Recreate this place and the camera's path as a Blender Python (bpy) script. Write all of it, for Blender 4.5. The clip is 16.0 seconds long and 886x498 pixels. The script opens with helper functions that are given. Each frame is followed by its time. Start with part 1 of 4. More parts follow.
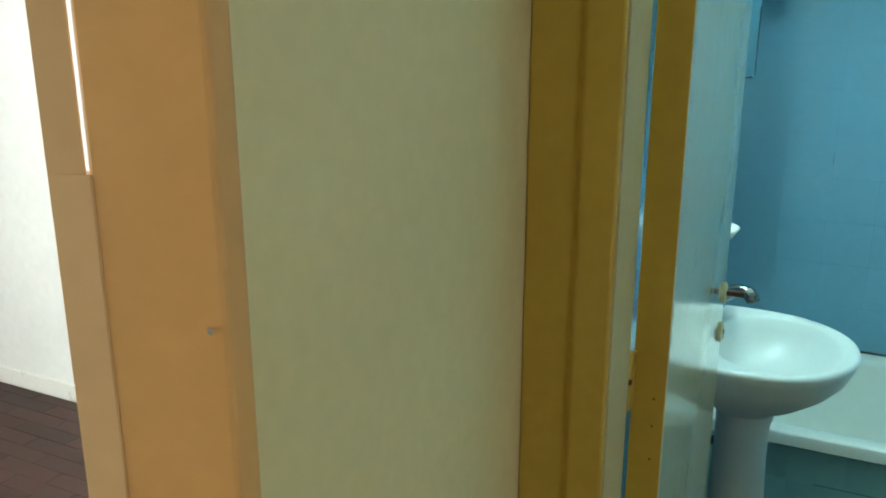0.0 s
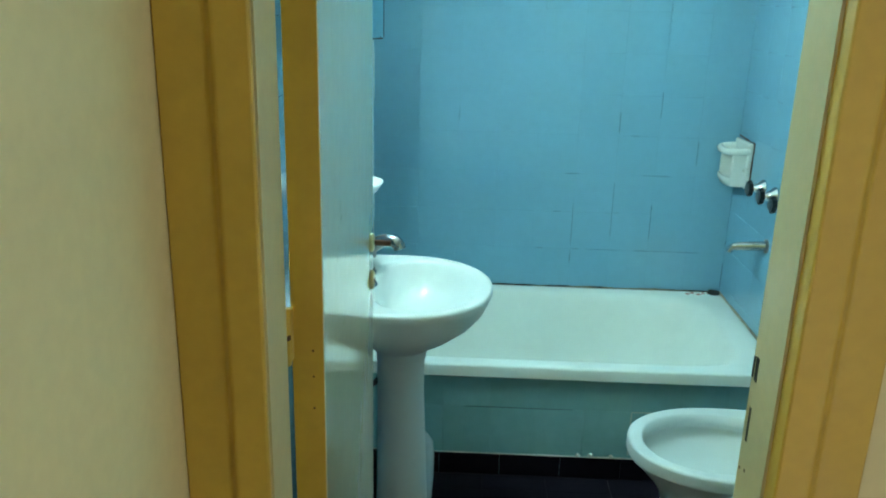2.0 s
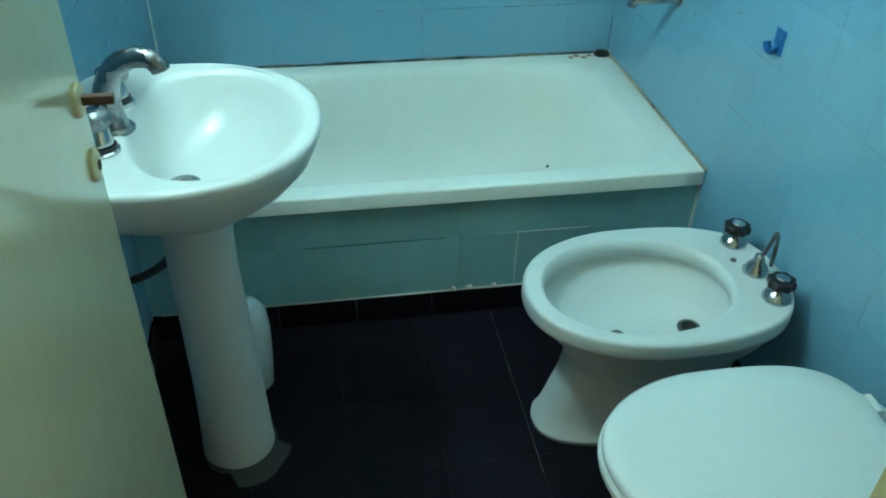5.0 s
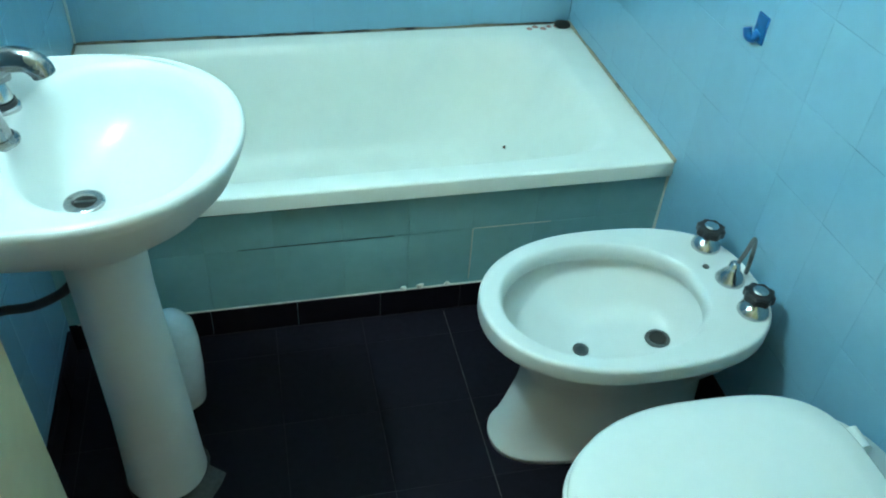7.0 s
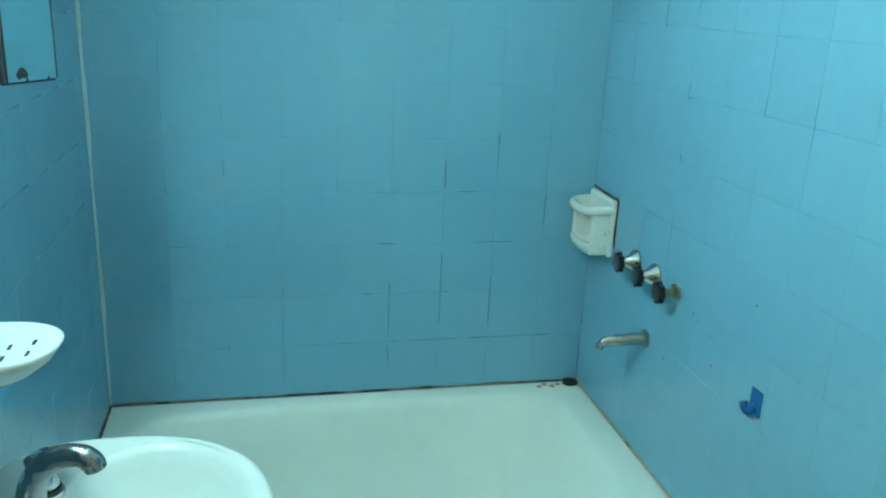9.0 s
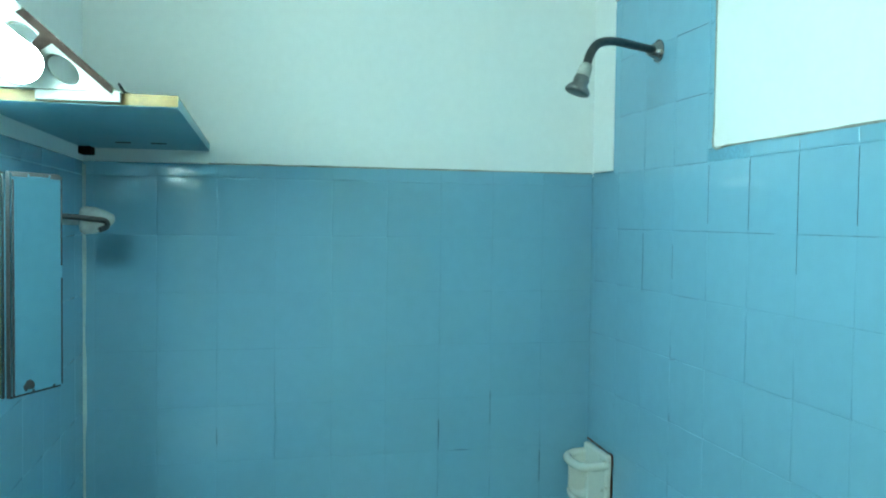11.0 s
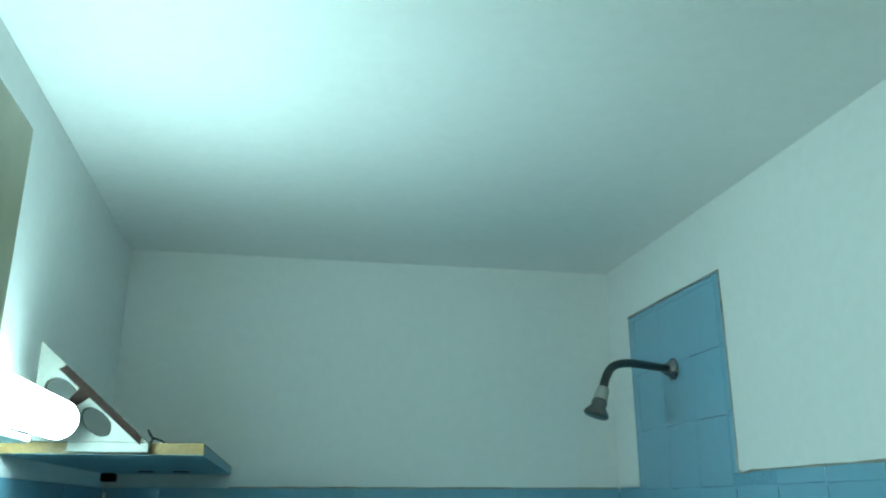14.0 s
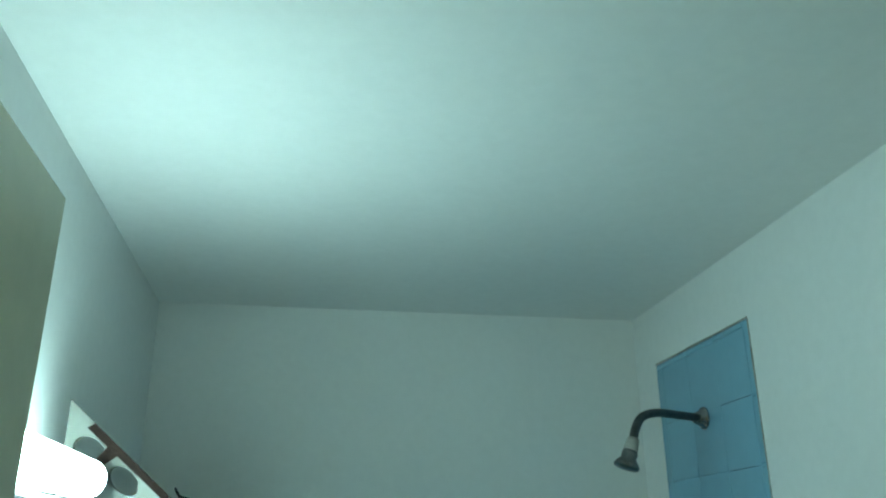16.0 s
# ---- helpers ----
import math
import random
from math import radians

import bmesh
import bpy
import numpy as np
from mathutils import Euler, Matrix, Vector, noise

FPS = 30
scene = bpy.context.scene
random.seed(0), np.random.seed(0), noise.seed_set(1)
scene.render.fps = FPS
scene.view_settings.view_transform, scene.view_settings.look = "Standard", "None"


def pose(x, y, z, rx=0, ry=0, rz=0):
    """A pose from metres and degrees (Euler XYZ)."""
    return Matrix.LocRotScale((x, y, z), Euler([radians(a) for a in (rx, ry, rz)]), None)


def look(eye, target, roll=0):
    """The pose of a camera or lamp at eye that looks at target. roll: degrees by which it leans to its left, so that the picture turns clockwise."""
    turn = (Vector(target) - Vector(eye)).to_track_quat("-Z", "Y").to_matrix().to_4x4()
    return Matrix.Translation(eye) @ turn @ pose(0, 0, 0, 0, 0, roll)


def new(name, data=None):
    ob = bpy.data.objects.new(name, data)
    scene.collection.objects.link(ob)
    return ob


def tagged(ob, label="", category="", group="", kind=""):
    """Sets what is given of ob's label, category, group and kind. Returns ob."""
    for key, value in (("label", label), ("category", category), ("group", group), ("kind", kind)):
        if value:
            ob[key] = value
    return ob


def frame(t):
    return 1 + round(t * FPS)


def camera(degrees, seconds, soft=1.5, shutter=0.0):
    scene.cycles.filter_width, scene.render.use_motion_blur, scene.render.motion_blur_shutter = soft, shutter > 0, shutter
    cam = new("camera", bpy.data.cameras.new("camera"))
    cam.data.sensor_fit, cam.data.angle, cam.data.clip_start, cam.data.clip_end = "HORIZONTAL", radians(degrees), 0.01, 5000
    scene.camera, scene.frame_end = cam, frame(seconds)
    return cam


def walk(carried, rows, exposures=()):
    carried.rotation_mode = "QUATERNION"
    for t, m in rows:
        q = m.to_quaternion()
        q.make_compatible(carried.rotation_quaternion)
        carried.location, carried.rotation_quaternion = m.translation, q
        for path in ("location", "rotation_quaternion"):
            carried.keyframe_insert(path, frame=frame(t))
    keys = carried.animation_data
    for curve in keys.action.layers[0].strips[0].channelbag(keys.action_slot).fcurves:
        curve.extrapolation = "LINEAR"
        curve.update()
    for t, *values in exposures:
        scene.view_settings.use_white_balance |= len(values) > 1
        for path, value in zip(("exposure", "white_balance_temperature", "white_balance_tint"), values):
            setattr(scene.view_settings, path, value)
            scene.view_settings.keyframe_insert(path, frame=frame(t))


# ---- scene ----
cam = camera(57.2, 16.0, soft=2.0)

PATH = [
    (0, (0.350, -3.097, 1.528), (-0.5, -1.365, 1.002), 0.0),
    (0.5, (0.321, -3.173, 1.522), (-0.236, -1.33, 0.98), 0.4),
    (1, (0.334, -3.224, 1.526), (0.047, -1.327, 0.961), 2.3),
    (1.5, (0.346, -3.187, 1.527), (0.226, -1.277, 0.947), 2.4),
    (2, (0.371, -3.109, 1.53), (0.317, -1.203, 0.926), 1.5),
    (2.5, (0.401, -2.98, 1.522), (0.4, -1.088, 0.875), 2.4),
    (3, (0.443, -2.85, 1.516), (0.441, -1.013, 0.726), 2.8),
    (3.5, (0.449, -2.751, 1.494), (0.457, -0.965, 0.595), 3.6),
    (4, (0.431, -2.632, 1.479), (0.566, -0.892, 0.502), 3.4),
    (4.5, (0.399, -2.501, 1.473), (0.645, -0.853, 0.366), 2.8),
    (4.7, (0.413, -2.447, 1.446), (0.683, -0.826, 0.306), 2.1),
    (6.8, (0.452, -2.186, 1.417), (0.885, -0.755, 0.089), 5.2),
    (7, (0.475, -2.174, 1.428), (0.873, -0.69, 0.148), 4.0),
    (7.5, (0.474, -2.177, 1.457), (0.881, -0.574, 0.331), 3.9),
    (8, (0.471, -2.181, 1.491), (0.9, -0.467, 0.549), 3.6),
    (8.5, (0.462, -2.192, 1.52), (0.883, -0.4, 0.73), 3.2),
    (9, (0.447, -2.212, 1.553), (0.867, -0.348, 0.961), 2.6),
    (9.5, (0.453, -2.222, 1.579), (0.874, -0.315, 1.145), 2.2),
    (9.7, (0.442, -2.225, 1.579), (0.874, -0.307, 1.214), 2.2),
    (11.8, (0.441, -2.252, 1.739), (0.883, -0.308, 1.82), 0.1),
    (12, (0.440, -2.254, 1.741), (0.883, -0.313, 1.868), -0.0),
    (12.5, (0.439, -2.26, 1.75), (0.873, -0.325, 1.977), -0.3),
    (13, (0.439, -2.268, 1.759), (0.864, -0.351, 2.116), -0.6),
    (13.5, (0.441, -2.281, 1.771), (0.841, -0.386, 2.253), -0.5),
    (14, (0.436, -2.29, 1.778), (0.802, -0.422, 2.378), -0.1),
    (14.5, (0.430, -2.306, 1.781), (0.776, -0.477, 2.501), -0.8),
    (15, (0.423, -2.296, 1.803), (0.769, -0.504, 2.611), -0.8),
    (15.5, (0.431, -2.299, 1.799), (0.768, -0.513, 2.625), -0.7),
    (16, (0.433, -2.296, 1.798), (0.736, -0.45, 2.494), -0.3),
]
EXPOSURE = [(0, 0.48, 6500, 10), (0.5, 0.84, 6560, 10), (1, 0.92, 6620, 10), (2.5, 0.76, 6430, 10), (4.5, 0.56, 6400, 10), (7, 1.10, 6430, 15), (8.2, 0.58, 6390, 7), (9.5, 0.68, 6360, 7), (11.8, 0.25, 6430, 10),
            (12.5, 0.07, 6430, 10), (13.5, -0.38, 6390, 10), (14.5, -0.89, 6400, 10), (15.2, -1.18, 6950, 10), (15.5, -1.26, 7500, 8), (16, -1.08, 6550, 10)]
walk(cam, [(t, look(eye, target, roll)) for t, eye, target, roll in PATH], EXPOSURE)

# ---- world and lights ----
world = bpy.data.worlds.new("world")
scene.world = world
world.use_nodes = True
wn = world.node_tree
sky = wn.nodes.new("ShaderNodeTexSky")
sky.sky_type = "NISHITA"
sky.sun_disc = False
sky.sun_elevation = radians(40)
sky.sun_rotation = radians(250)
wn.links.new(sky.outputs["Color"], wn.nodes["Background"].inputs["Color"])
wn.nodes["Background"].inputs["Strength"].default_value = 0.1

TUBE_POWER = 112.0            # emission strength of the fluorescent tube's diffuser
TUBE_COLOUR = (0.60, 1.0, 0.98)
DAY_POWER = 112.0             # daylight through the window of the next room


def area_lamp(name, m, w, h, power, colour):
    data = bpy.data.lights.new(name, "AREA")
    data.shape, data.size, data.size_y, data.energy, data.color = "RECTANGLE", w, h, power, colour
    ob = new(name, data)
    ob.matrix_world = m
    return ob


# the sky's light in the opening of the next room's window (west wall)
area_lamp("window_daylight", look((-3.28, -3.55, 1.55), (0.0, -3.55, 1.2)), 1.1, 1.2, DAY_POWER, (0.90, 1.0, 0.98))


# ---- materials ----
def material(name, colour, rough=0.5, metal=0.0, coat=0.0, var=0.12, scale=6.0, fine=60.0, bump=0.05, bump_scale=None,
             stain=None, stain_amount=0.0, stain_scale=3.0, random=0.0, spec=0.5):
    """Principled surface with variation at two scales, optional stains with a colour of their own, and fine relief."""
    m = bpy.data.materials.new(name)
    m.use_nodes = True
    nt = m.node_tree
    b = nt.nodes["Principled BSDF"]
    N, L = nt.nodes.new, nt.links.new
    coord = N("ShaderNodeTexCoord")
    geo = N("ShaderNodeNewGeometry")
    big = N("ShaderNodeTexNoise")
    big.inputs["Scale"].default_value = scale
    big.inputs["Detail"].default_value = 5
    L(geo.outputs["Position"], big.inputs["Vector"])
    small = N("ShaderNodeTexNoise")
    small.inputs["Scale"].default_value = fine
    small.inputs["Detail"].default_value = 3
    L(geo.outputs["Position"], small.inputs["Vector"])
    add = N("ShaderNodeMath")
    add.operation = "ADD"
    L(big.outputs["Fac"], add.inputs[0])
    L(small.outputs["Fac"], add.inputs[1])
    rng = N("ShaderNodeMapRange")
    rng.inputs["From Min"].default_value, rng.inputs["From Max"].default_value = 0.6, 1.4
    rng.inputs["To Min"].default_value, rng.inputs["To Max"].default_value = 1 - var, 1 + var
    L(add.outputs[0], rng.inputs["Value"])
    value = rng.outputs["Result"]
    if random:
        info = N("ShaderNodeObjectInfo")
        r2 = N("ShaderNodeMapRange")
        r2.inputs["To Min"].default_value, r2.inputs["To Max"].default_value = 1 - random, 1 + random
        L(info.outputs["Random"], r2.inputs["Value"])
        mul = N("ShaderNodeMath")
        mul.operation = "MULTIPLY"
        L(value, mul.inputs[0])
        L(r2.outputs["Result"], mul.inputs[1])
        value = mul.outputs[0]
    mix = N("ShaderNodeVectorMath")
    mix.operation = "SCALE"
    mix.inputs[0].default_value = colour[:3]
    L(value, mix.inputs["Scale"])
    out = mix.outputs["Vector"]
    if stain:
        sn = N("ShaderNodeTexNoise")
        sn.inputs["Scale"].default_value = stain_scale
        sn.inputs["Detail"].default_value = 6
        sn.inputs["Roughness"].default_value = 0.65
        L(geo.outputs["Position"], sn.inputs["Vector"])
        ramp = N("ShaderNodeMapRange")
        ramp.inputs["From Min"].default_value = 0.78 - stain_amount * 0.4
        ramp.inputs["From Max"].default_value = 0.90 - stain_amount * 0.4
        L(sn.outputs["Fac"], ramp.inputs["Value"])
        mx = N("ShaderNodeMix")
        mx.data_type = "RGBA"
        L(ramp.outputs["Result"], mx.inputs["Factor"])
        L(out, mx.inputs["A"])
        mx.inputs["B"].default_value = (*stain, 1)
        out = mx.outputs["Result"]
    L(out, b.inputs["Base Color"])
    b.inputs["Metallic"].default_value = metal
    b.inputs["Specular IOR Level"].default_value = spec
    rr = N("ShaderNodeMapRange")
    rr.inputs["To Min"].default_value, rr.inputs["To Max"].default_value = rough * 0.75, min(1, rough * 1.25)
    L(big.outputs["Fac"], rr.inputs["Value"])
    L(rr.outputs["Result"], b.inputs["Roughness"])
    b.inputs["Coat Weight"].default_value = coat
    b.inputs["Coat Roughness"].default_value = 0.08
    if bump:
        bn = N("ShaderNodeTexNoise")
        bn.inputs["Scale"].default_value = bump_scale or fine
        bn.inputs["Detail"].default_value = 4
        L(geo.outputs["Position"], bn.inputs["Vector"])
        bp = N("ShaderNodeBump")
        bp.inputs["Strength"].default_value = bump
        bp.inputs["Distance"].default_value = 0.004
        L(bn.outputs["Fac"], bp.inputs["Height"])
        L(bp.outputs["Normal"], b.inputs["Normal"])
    return m


BLUE = (0.195, 0.415, 0.555)
tile_blue = material("glazed_blue_tile", BLUE, 0.085, var=0.04, scale=4, fine=30, bump=0.02, bump_scale=11, random=0.012, coat=0.3)
tile_teal = material("faded_teal_tile", (0.26, 0.50, 0.52), 0.16, var=0.07, scale=5, fine=30, bump=0.03, bump_scale=11, random=0.05, coat=0.2,
                     stain=(0.20, 0.36, 0.34), stain_amount=0.36, stain_scale=4)
grout_teal = material("greenish_grout", (0.24, 0.47, 0.48), 0.6, var=0.1, scale=12, fine=120, bump=0.1,
                      stain=(0.10, 0.18, 0.18), stain_amount=0.36, stain_scale=4)
grout_pale_blue = material("clean_blue_grout", (0.17, 0.38, 0.51), 0.6, var=0.08, scale=9, fine=120, bump=0.1)
grout_blue = material("blue_grout", (0.165, 0.37, 0.50), 0.7, var=0.12, scale=9, fine=120, bump=0.2,
                      stain=(0.04, 0.06, 0.07), stain_amount=0.38, stain_scale=5.5)
caulk_grey = material("dirty_grey_caulk", (0.30, 0.30, 0.27), 0.85, var=0.25, scale=16, fine=120, bump=0.4,
                      stain=(0.07, 0.065, 0.055), stain_amount=0.5, stain_scale=8)
grout_white = material("white_grout", (0.62, 0.62, 0.55), 0.85, var=0.2, scale=20, fine=150, bump=0.4,
                       stain=(0.16, 0.13, 0.08), stain_amount=0.45, stain_scale=11)
grout_corner = material("pale_corner_grout", (0.40, 0.52, 0.53), 0.8, var=0.15, scale=14, fine=120, bump=0.3,
                        stain=(0.22, 0.30, 0.30), stain_amount=0.45, stain_scale=9)
grout_east = material("darkened_grout", (0.13, 0.32, 0.44), 0.8, var=0.2, scale=9, fine=120, bump=0.2,
                      stain=(0.03, 0.045, 0.055), stain_amount=0.42, stain_scale=3.4)
mould = material("black_mould", (0.016, 0.017, 0.020), 0.85, var=0.4, scale=30, fine=150, bump=0.3)
seal_tan = material("tan_sealant", (0.36, 0.31, 0.23), 0.8, var=0.3, scale=18, fine=120, bump=0.5,
                    stain=(0.035, 0.03, 0.025), stain_amount=0.52, stain_scale=9)
seal_dark = material("stained_sealant", (0.20, 0.17, 0.12), 0.8, var=0.4, scale=18, fine=120, bump=0.5,
                     stain=(0.015, 0.013, 0.012), stain_amount=0.75, stain_scale=9)
tile_black = material("black_floor_tile", (0.0082, 0.0066, 0.0112), 0.46, var=0.3, scale=3, fine=60, bump=0.06, random=0.08, spec=0.07)
grout_black = material("dark_grout", (0.009, 0.008, 0.011), 0.8, var=0.3, scale=12, fine=90, bump=0.3,
                       stain=(0.05, 0.05, 0.05), stain_amount=0.30, stain_scale=9)
plaster = material("white_ceiling_paint", (0.85, 0.86, 0.85), 0.75, var=0.03, scale=2.2, fine=40, bump=0.12, bump_scale=26)
enamel = material("white_enamel", (0.84, 0.86, 0.80), 0.34, var=0.03, scale=3, fine=20, bump=0.015, bump_scale=8)
ceramic = material("white_glazed_ceramic", (0.66, 0.69, 0.68), 0.31, var=0.025, scale=4, fine=30, bump=0.015, bump_scale=9, coat=0.12)
ceramic_old = material("aged_white_ceramic", (0.74, 0.75, 0.70), 0.2, var=0.05, scale=12, fine=60, bump=0.06, coat=0.3,
                       stain=(0.42, 0.36, 0.25), stain_amount=0.33, stain_scale=14)
seat_plastic = material("white_seat_plastic", (0.70, 0.73, 0.72), 0.22, var=0.02, scale=5, fine=40, bump=0.02)
chrome = material("worn_chrome", (0.50, 0.51, 0.52), 0.2, metal=1.0, var=0.12, scale=25, fine=120, bump=0.05,
                  stain=(0.25, 0.23, 0.19), stain_amount=0.4, stain_scale=22)
tap_metal = material("dull_tap_chrome", (0.27, 0.28, 0.29), 0.27, metal=1.0, var=0.15, scale=25, fine=120, bump=0.06,
                     stain=(0.16, 0.15, 0.13), stain_amount=0.45, stain_scale=16)
glass_grey = material("grey_glazed_ceramic", (0.36, 0.39, 0.38), 0.14, var=0.2, scale=35, fine=90, bump=0.06, coat=0.4)
chrome_dark = material("blackened_chrome", (0.085, 0.088, 0.088), 0.34, metal=1.0, var=0.25, scale=25, fine=120, bump=0.1)
chrome_dull = material("dull_chrome", (0.20, 0.20, 0.20), 0.32, metal=1.0, var=0.2, scale=25, fine=120, bump=0.1,
                       stain=(0.10, 0.085, 0.07), stain_amount=0.5, stain_scale=18)
brass = material("verdigris_brass", (0.40, 0.36, 0.25), 0.35, metal=1.0, var=0.25, scale=30, fine=120, bump=0.15)
rust = material("rusty_iron", (0.10, 0.045, 0.025), 0.7, metal=0.3, var=0.35, scale=40, fine=160, bump=0.4)
black_plastic = material("black_bakelite", (0.007, 0.007, 0.009), 0.38, var=0.2, scale=30, fine=120, bump=0.05)
dark_hole = material("dark_drain_hole", (0.012, 0.011, 0.009), 0.7, var=0.3, scale=40, fine=160, bump=0.2)
ochre = material("ochre_enamel_paint", (0.57, 0.36, 0.05), 0.42, var=0.07, scale=4, fine=50, bump=0.10, bump_scale=35, coat=0.05,
                 stain=(0.26, 0.15, 0.04), stain_amount=0.22, stain_scale=11)
orange = material("apricot_enamel_paint", (0.70, 0.37, 0.12), 0.4, var=0.06, scale=4, fine=50, bump=0.10, bump_scale=35, coat=0.1,
                  stain=(0.33, 0.18, 0.06), stain_amount=0.20, stain_scale=9)
apricot_light = material("pale_apricot_paint", (0.72, 0.45, 0.22), 0.4, var=0.06, scale=4, fine=50, bump=0.08, coat=0.1)
cream_wall = material("cream_wall_paint", (0.74, 0.62, 0.33), 0.55, var=0.05, scale=2.5, fine=45, bump=0.12, bump_scale=30)
cream_gloss = material("cream_gloss_paint", (0.60, 0.57, 0.39), 0.11, var=0.05, scale=2.5, fine=35, bump=0.05, bump_scale=18, coat=0.35,
                       stain=(0.33, 0.31, 0.16), stain_amount=0.26, stain_scale=7)
cream_reveal = material("cream_frame_paint", (0.57, 0.48, 0.25), 0.35, var=0.06, scale=4, fine=50, bump=0.08, coat=0.15,
                        stain=(0.35, 0.28, 0.12), stain_amount=0.24, stain_scale=10)
white_wall = material("scuffed_white_wall", (0.72, 0.71, 0.69), 0.7, var=0.06, scale=2.5, fine=30, bump=0.15, bump_scale=22,
                      stain=(0.33, 0.32, 0.31), stain_amount=0.36, stain_scale=2.4)
white_trim = material("white_trim_paint", (0.72, 0.70, 0.66), 0.45, var=0.06, scale=6, fine=60, bump=0.08,
                      stain=(0.38, 0.33, 0.28), stain_amount=0.38, stain_scale=8)
parquet = material("dark_parquet_wood", (0.042, 0.018, 0.013), 0.42, spec=0.25, var=0.3, scale=9, fine=90, bump=0.15, random=0.35,
                   stain=(0.075, 0.04, 0.03), stain_amount=0.35, stain_scale=5)
parquet_gap = material("parquet_joint", (0.02, 0.012, 0.009), 0.8, var=0.2)
joint_grey = material("grey_plastic_joint", (0.34, 0.34, 0.31), 0.5, var=0.15, scale=30, fine=120, bump=0.1)
blue_plastic = material("blue_plastic", (0.004, 0.12, 0.34), 0.35, var=0.1, scale=20, fine=90, bump=0.05)
shelf_blue = material("blue_painted_board", (0.16, 0.33, 0.39), 0.4, var=0.12, scale=9, fine=70, bump=0.1)
raw_wood = material("yellow_raw_wood", (0.11, 0.062, 0.011), 0.6, var=0.35, scale=35, fine=140, bump=0.3,
                    stain=(0.06, 0.028, 0.008), stain_amount=0.5, stain_scale=24)
brown_edge = material("brown_cut_edge", (0.012, 0.006, 0.0045), 0.8, spec=0.1, var=0.25, scale=35, fine=140, bump=0.3)
bracket_white = material("white_painted_plywood", (0.60, 0.61, 0.57), 0.4, var=0.06, scale=12, fine=80, bump=0.08,
                         stain=(0.42, 0.38, 0.30), stain_amount=0.3, stain_scale=18)
# the bracket's white paint, darkened to offset the glare of the lamp beside it
bracket_grey = material("darkened_white_plywood_paint", (0.17, 0.17, 0.155), 0.7, spec=0.2, var=0.1, scale=14, fine=80, bump=0.1,
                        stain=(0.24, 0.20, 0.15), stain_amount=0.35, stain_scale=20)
rubber = material("black_rubber_hose", (0.012, 0.012, 0.013), 0.5, var=0.2, scale=30, fine=120, bump=0.05)
cement = material("grey_cement", (0.06, 0.06, 0.058), 0.9, var=0.3, scale=20, fine=140, bump=0.6)
pink = material("pink_flake", (0.55, 0.26, 0.22), 0.7, var=0.2, scale=40, fine=160, bump=0.3)
bag_plastic = material("thin_white_plastic", (0.62, 0.68, 0.70), 0.25, var=0.08, scale=14, fine=60, bump=0.3, bump_scale=25,
                       stain=(0.55, 0.20, 0.28), stain_amount=0.30, stain_scale=22)
mirror_mat = material("old_mirror", (0.62, 0.72, 0.72), 0.06, metal=1.0, var=0.05, scale=8, fine=50, bump=0.01,
                      stain=(0.02, 0.02, 0.02), stain_amount=0.12, stain_scale=16)
plaster_outside = material("grey_render", (0.45, 0.44, 0.42), 0.9, var=0.15)

glow = bpy.data.materials.new("glowing_diffuser")
glow.use_nodes = True
gb = glow.node_tree.nodes["Principled BSDF"]
gb.inputs["Base Color"].default_value = (0.8, 0.8, 0.8, 1)
gb.inputs["Emission Color"].default_value = (*TUBE_COLOUR, 1)
gb.inputs["Emission Strength"].default_value = TUBE_POWER


# ---- mesh helpers ----
def finish(name, bm, mat, parent=None, smooth=False, mats=()):
    me = bpy.data.meshes.new(name)
    bmesh.ops.recalc_face_normals(bm, faces=bm.faces)
    bm.to_mesh(me)
    bm.free()
    for m in (mat, *mats):
        me.materials.append(m)
    if smooth:
        for p in me.polygons:
            p.use_smooth = True
    ob = new(name, me)
    if parent is not None:
        ob.parent = parent
    return ob


def part(name, bm, mat, parent, label="", smooth=False, mats=()):
    ob = finish(name, bm, mat, parent, smooth, mats)
    return tagged(ob, label=label) if label else ob


def thing(name, label, category, group="", kind="", at=(0, 0, 0)):
    ob = new(name)
    ob.empty_display_size = 0.05
    ob.location = at
    return tagged(ob, label, category, group, kind)


def box(x0, x1, y0, y1, z0, z1, bevel=0.0, segments=2, bm=None):
    bm = bm or bmesh.new()
    vs = bmesh.ops.create_cube(bm, size=1)["verts"]
    for v in vs:
        v.co = Vector(((x0 + x1) / 2 + v.co.x * (x1 - x0), (y0 + y1) / 2 + v.co.y * (y1 - y0), (z0 + z1) / 2 + v.co.z * (z1 - z0)))
    if bevel:
        es = list({e for v in vs for e in v.link_edges})
        bmesh.ops.bevel(bm, geom=es, offset=bevel, segments=segments, affect="EDGES", profile=0.5)
    return bm


def boxes(*specs, bevel=0.0):
    bm = bmesh.new()
    for s in specs:
        box(*s, bevel=bevel, bm=bm)
    return bm


def egg(cx, cy, x0, x1, hy, n0=2.0, n1=2.0, count=64):
    """A closed outline round (cx, cy) from x0 to x1 and hy to either side; n0, n1: how square each end is."""
    pts = []
    for i in range(count):
        a = 2 * math.pi * i / count
        c, s = math.cos(a), math.sin(a)
        n, r = (n1, x1 - cx) if c >= 0 else (n0, cx - x0)
        pts.append((cx + r * math.copysign(abs(c) ** (2 / n), c), cy + hy * math.copysign(abs(s) ** (2 / n), s)))
    return pts


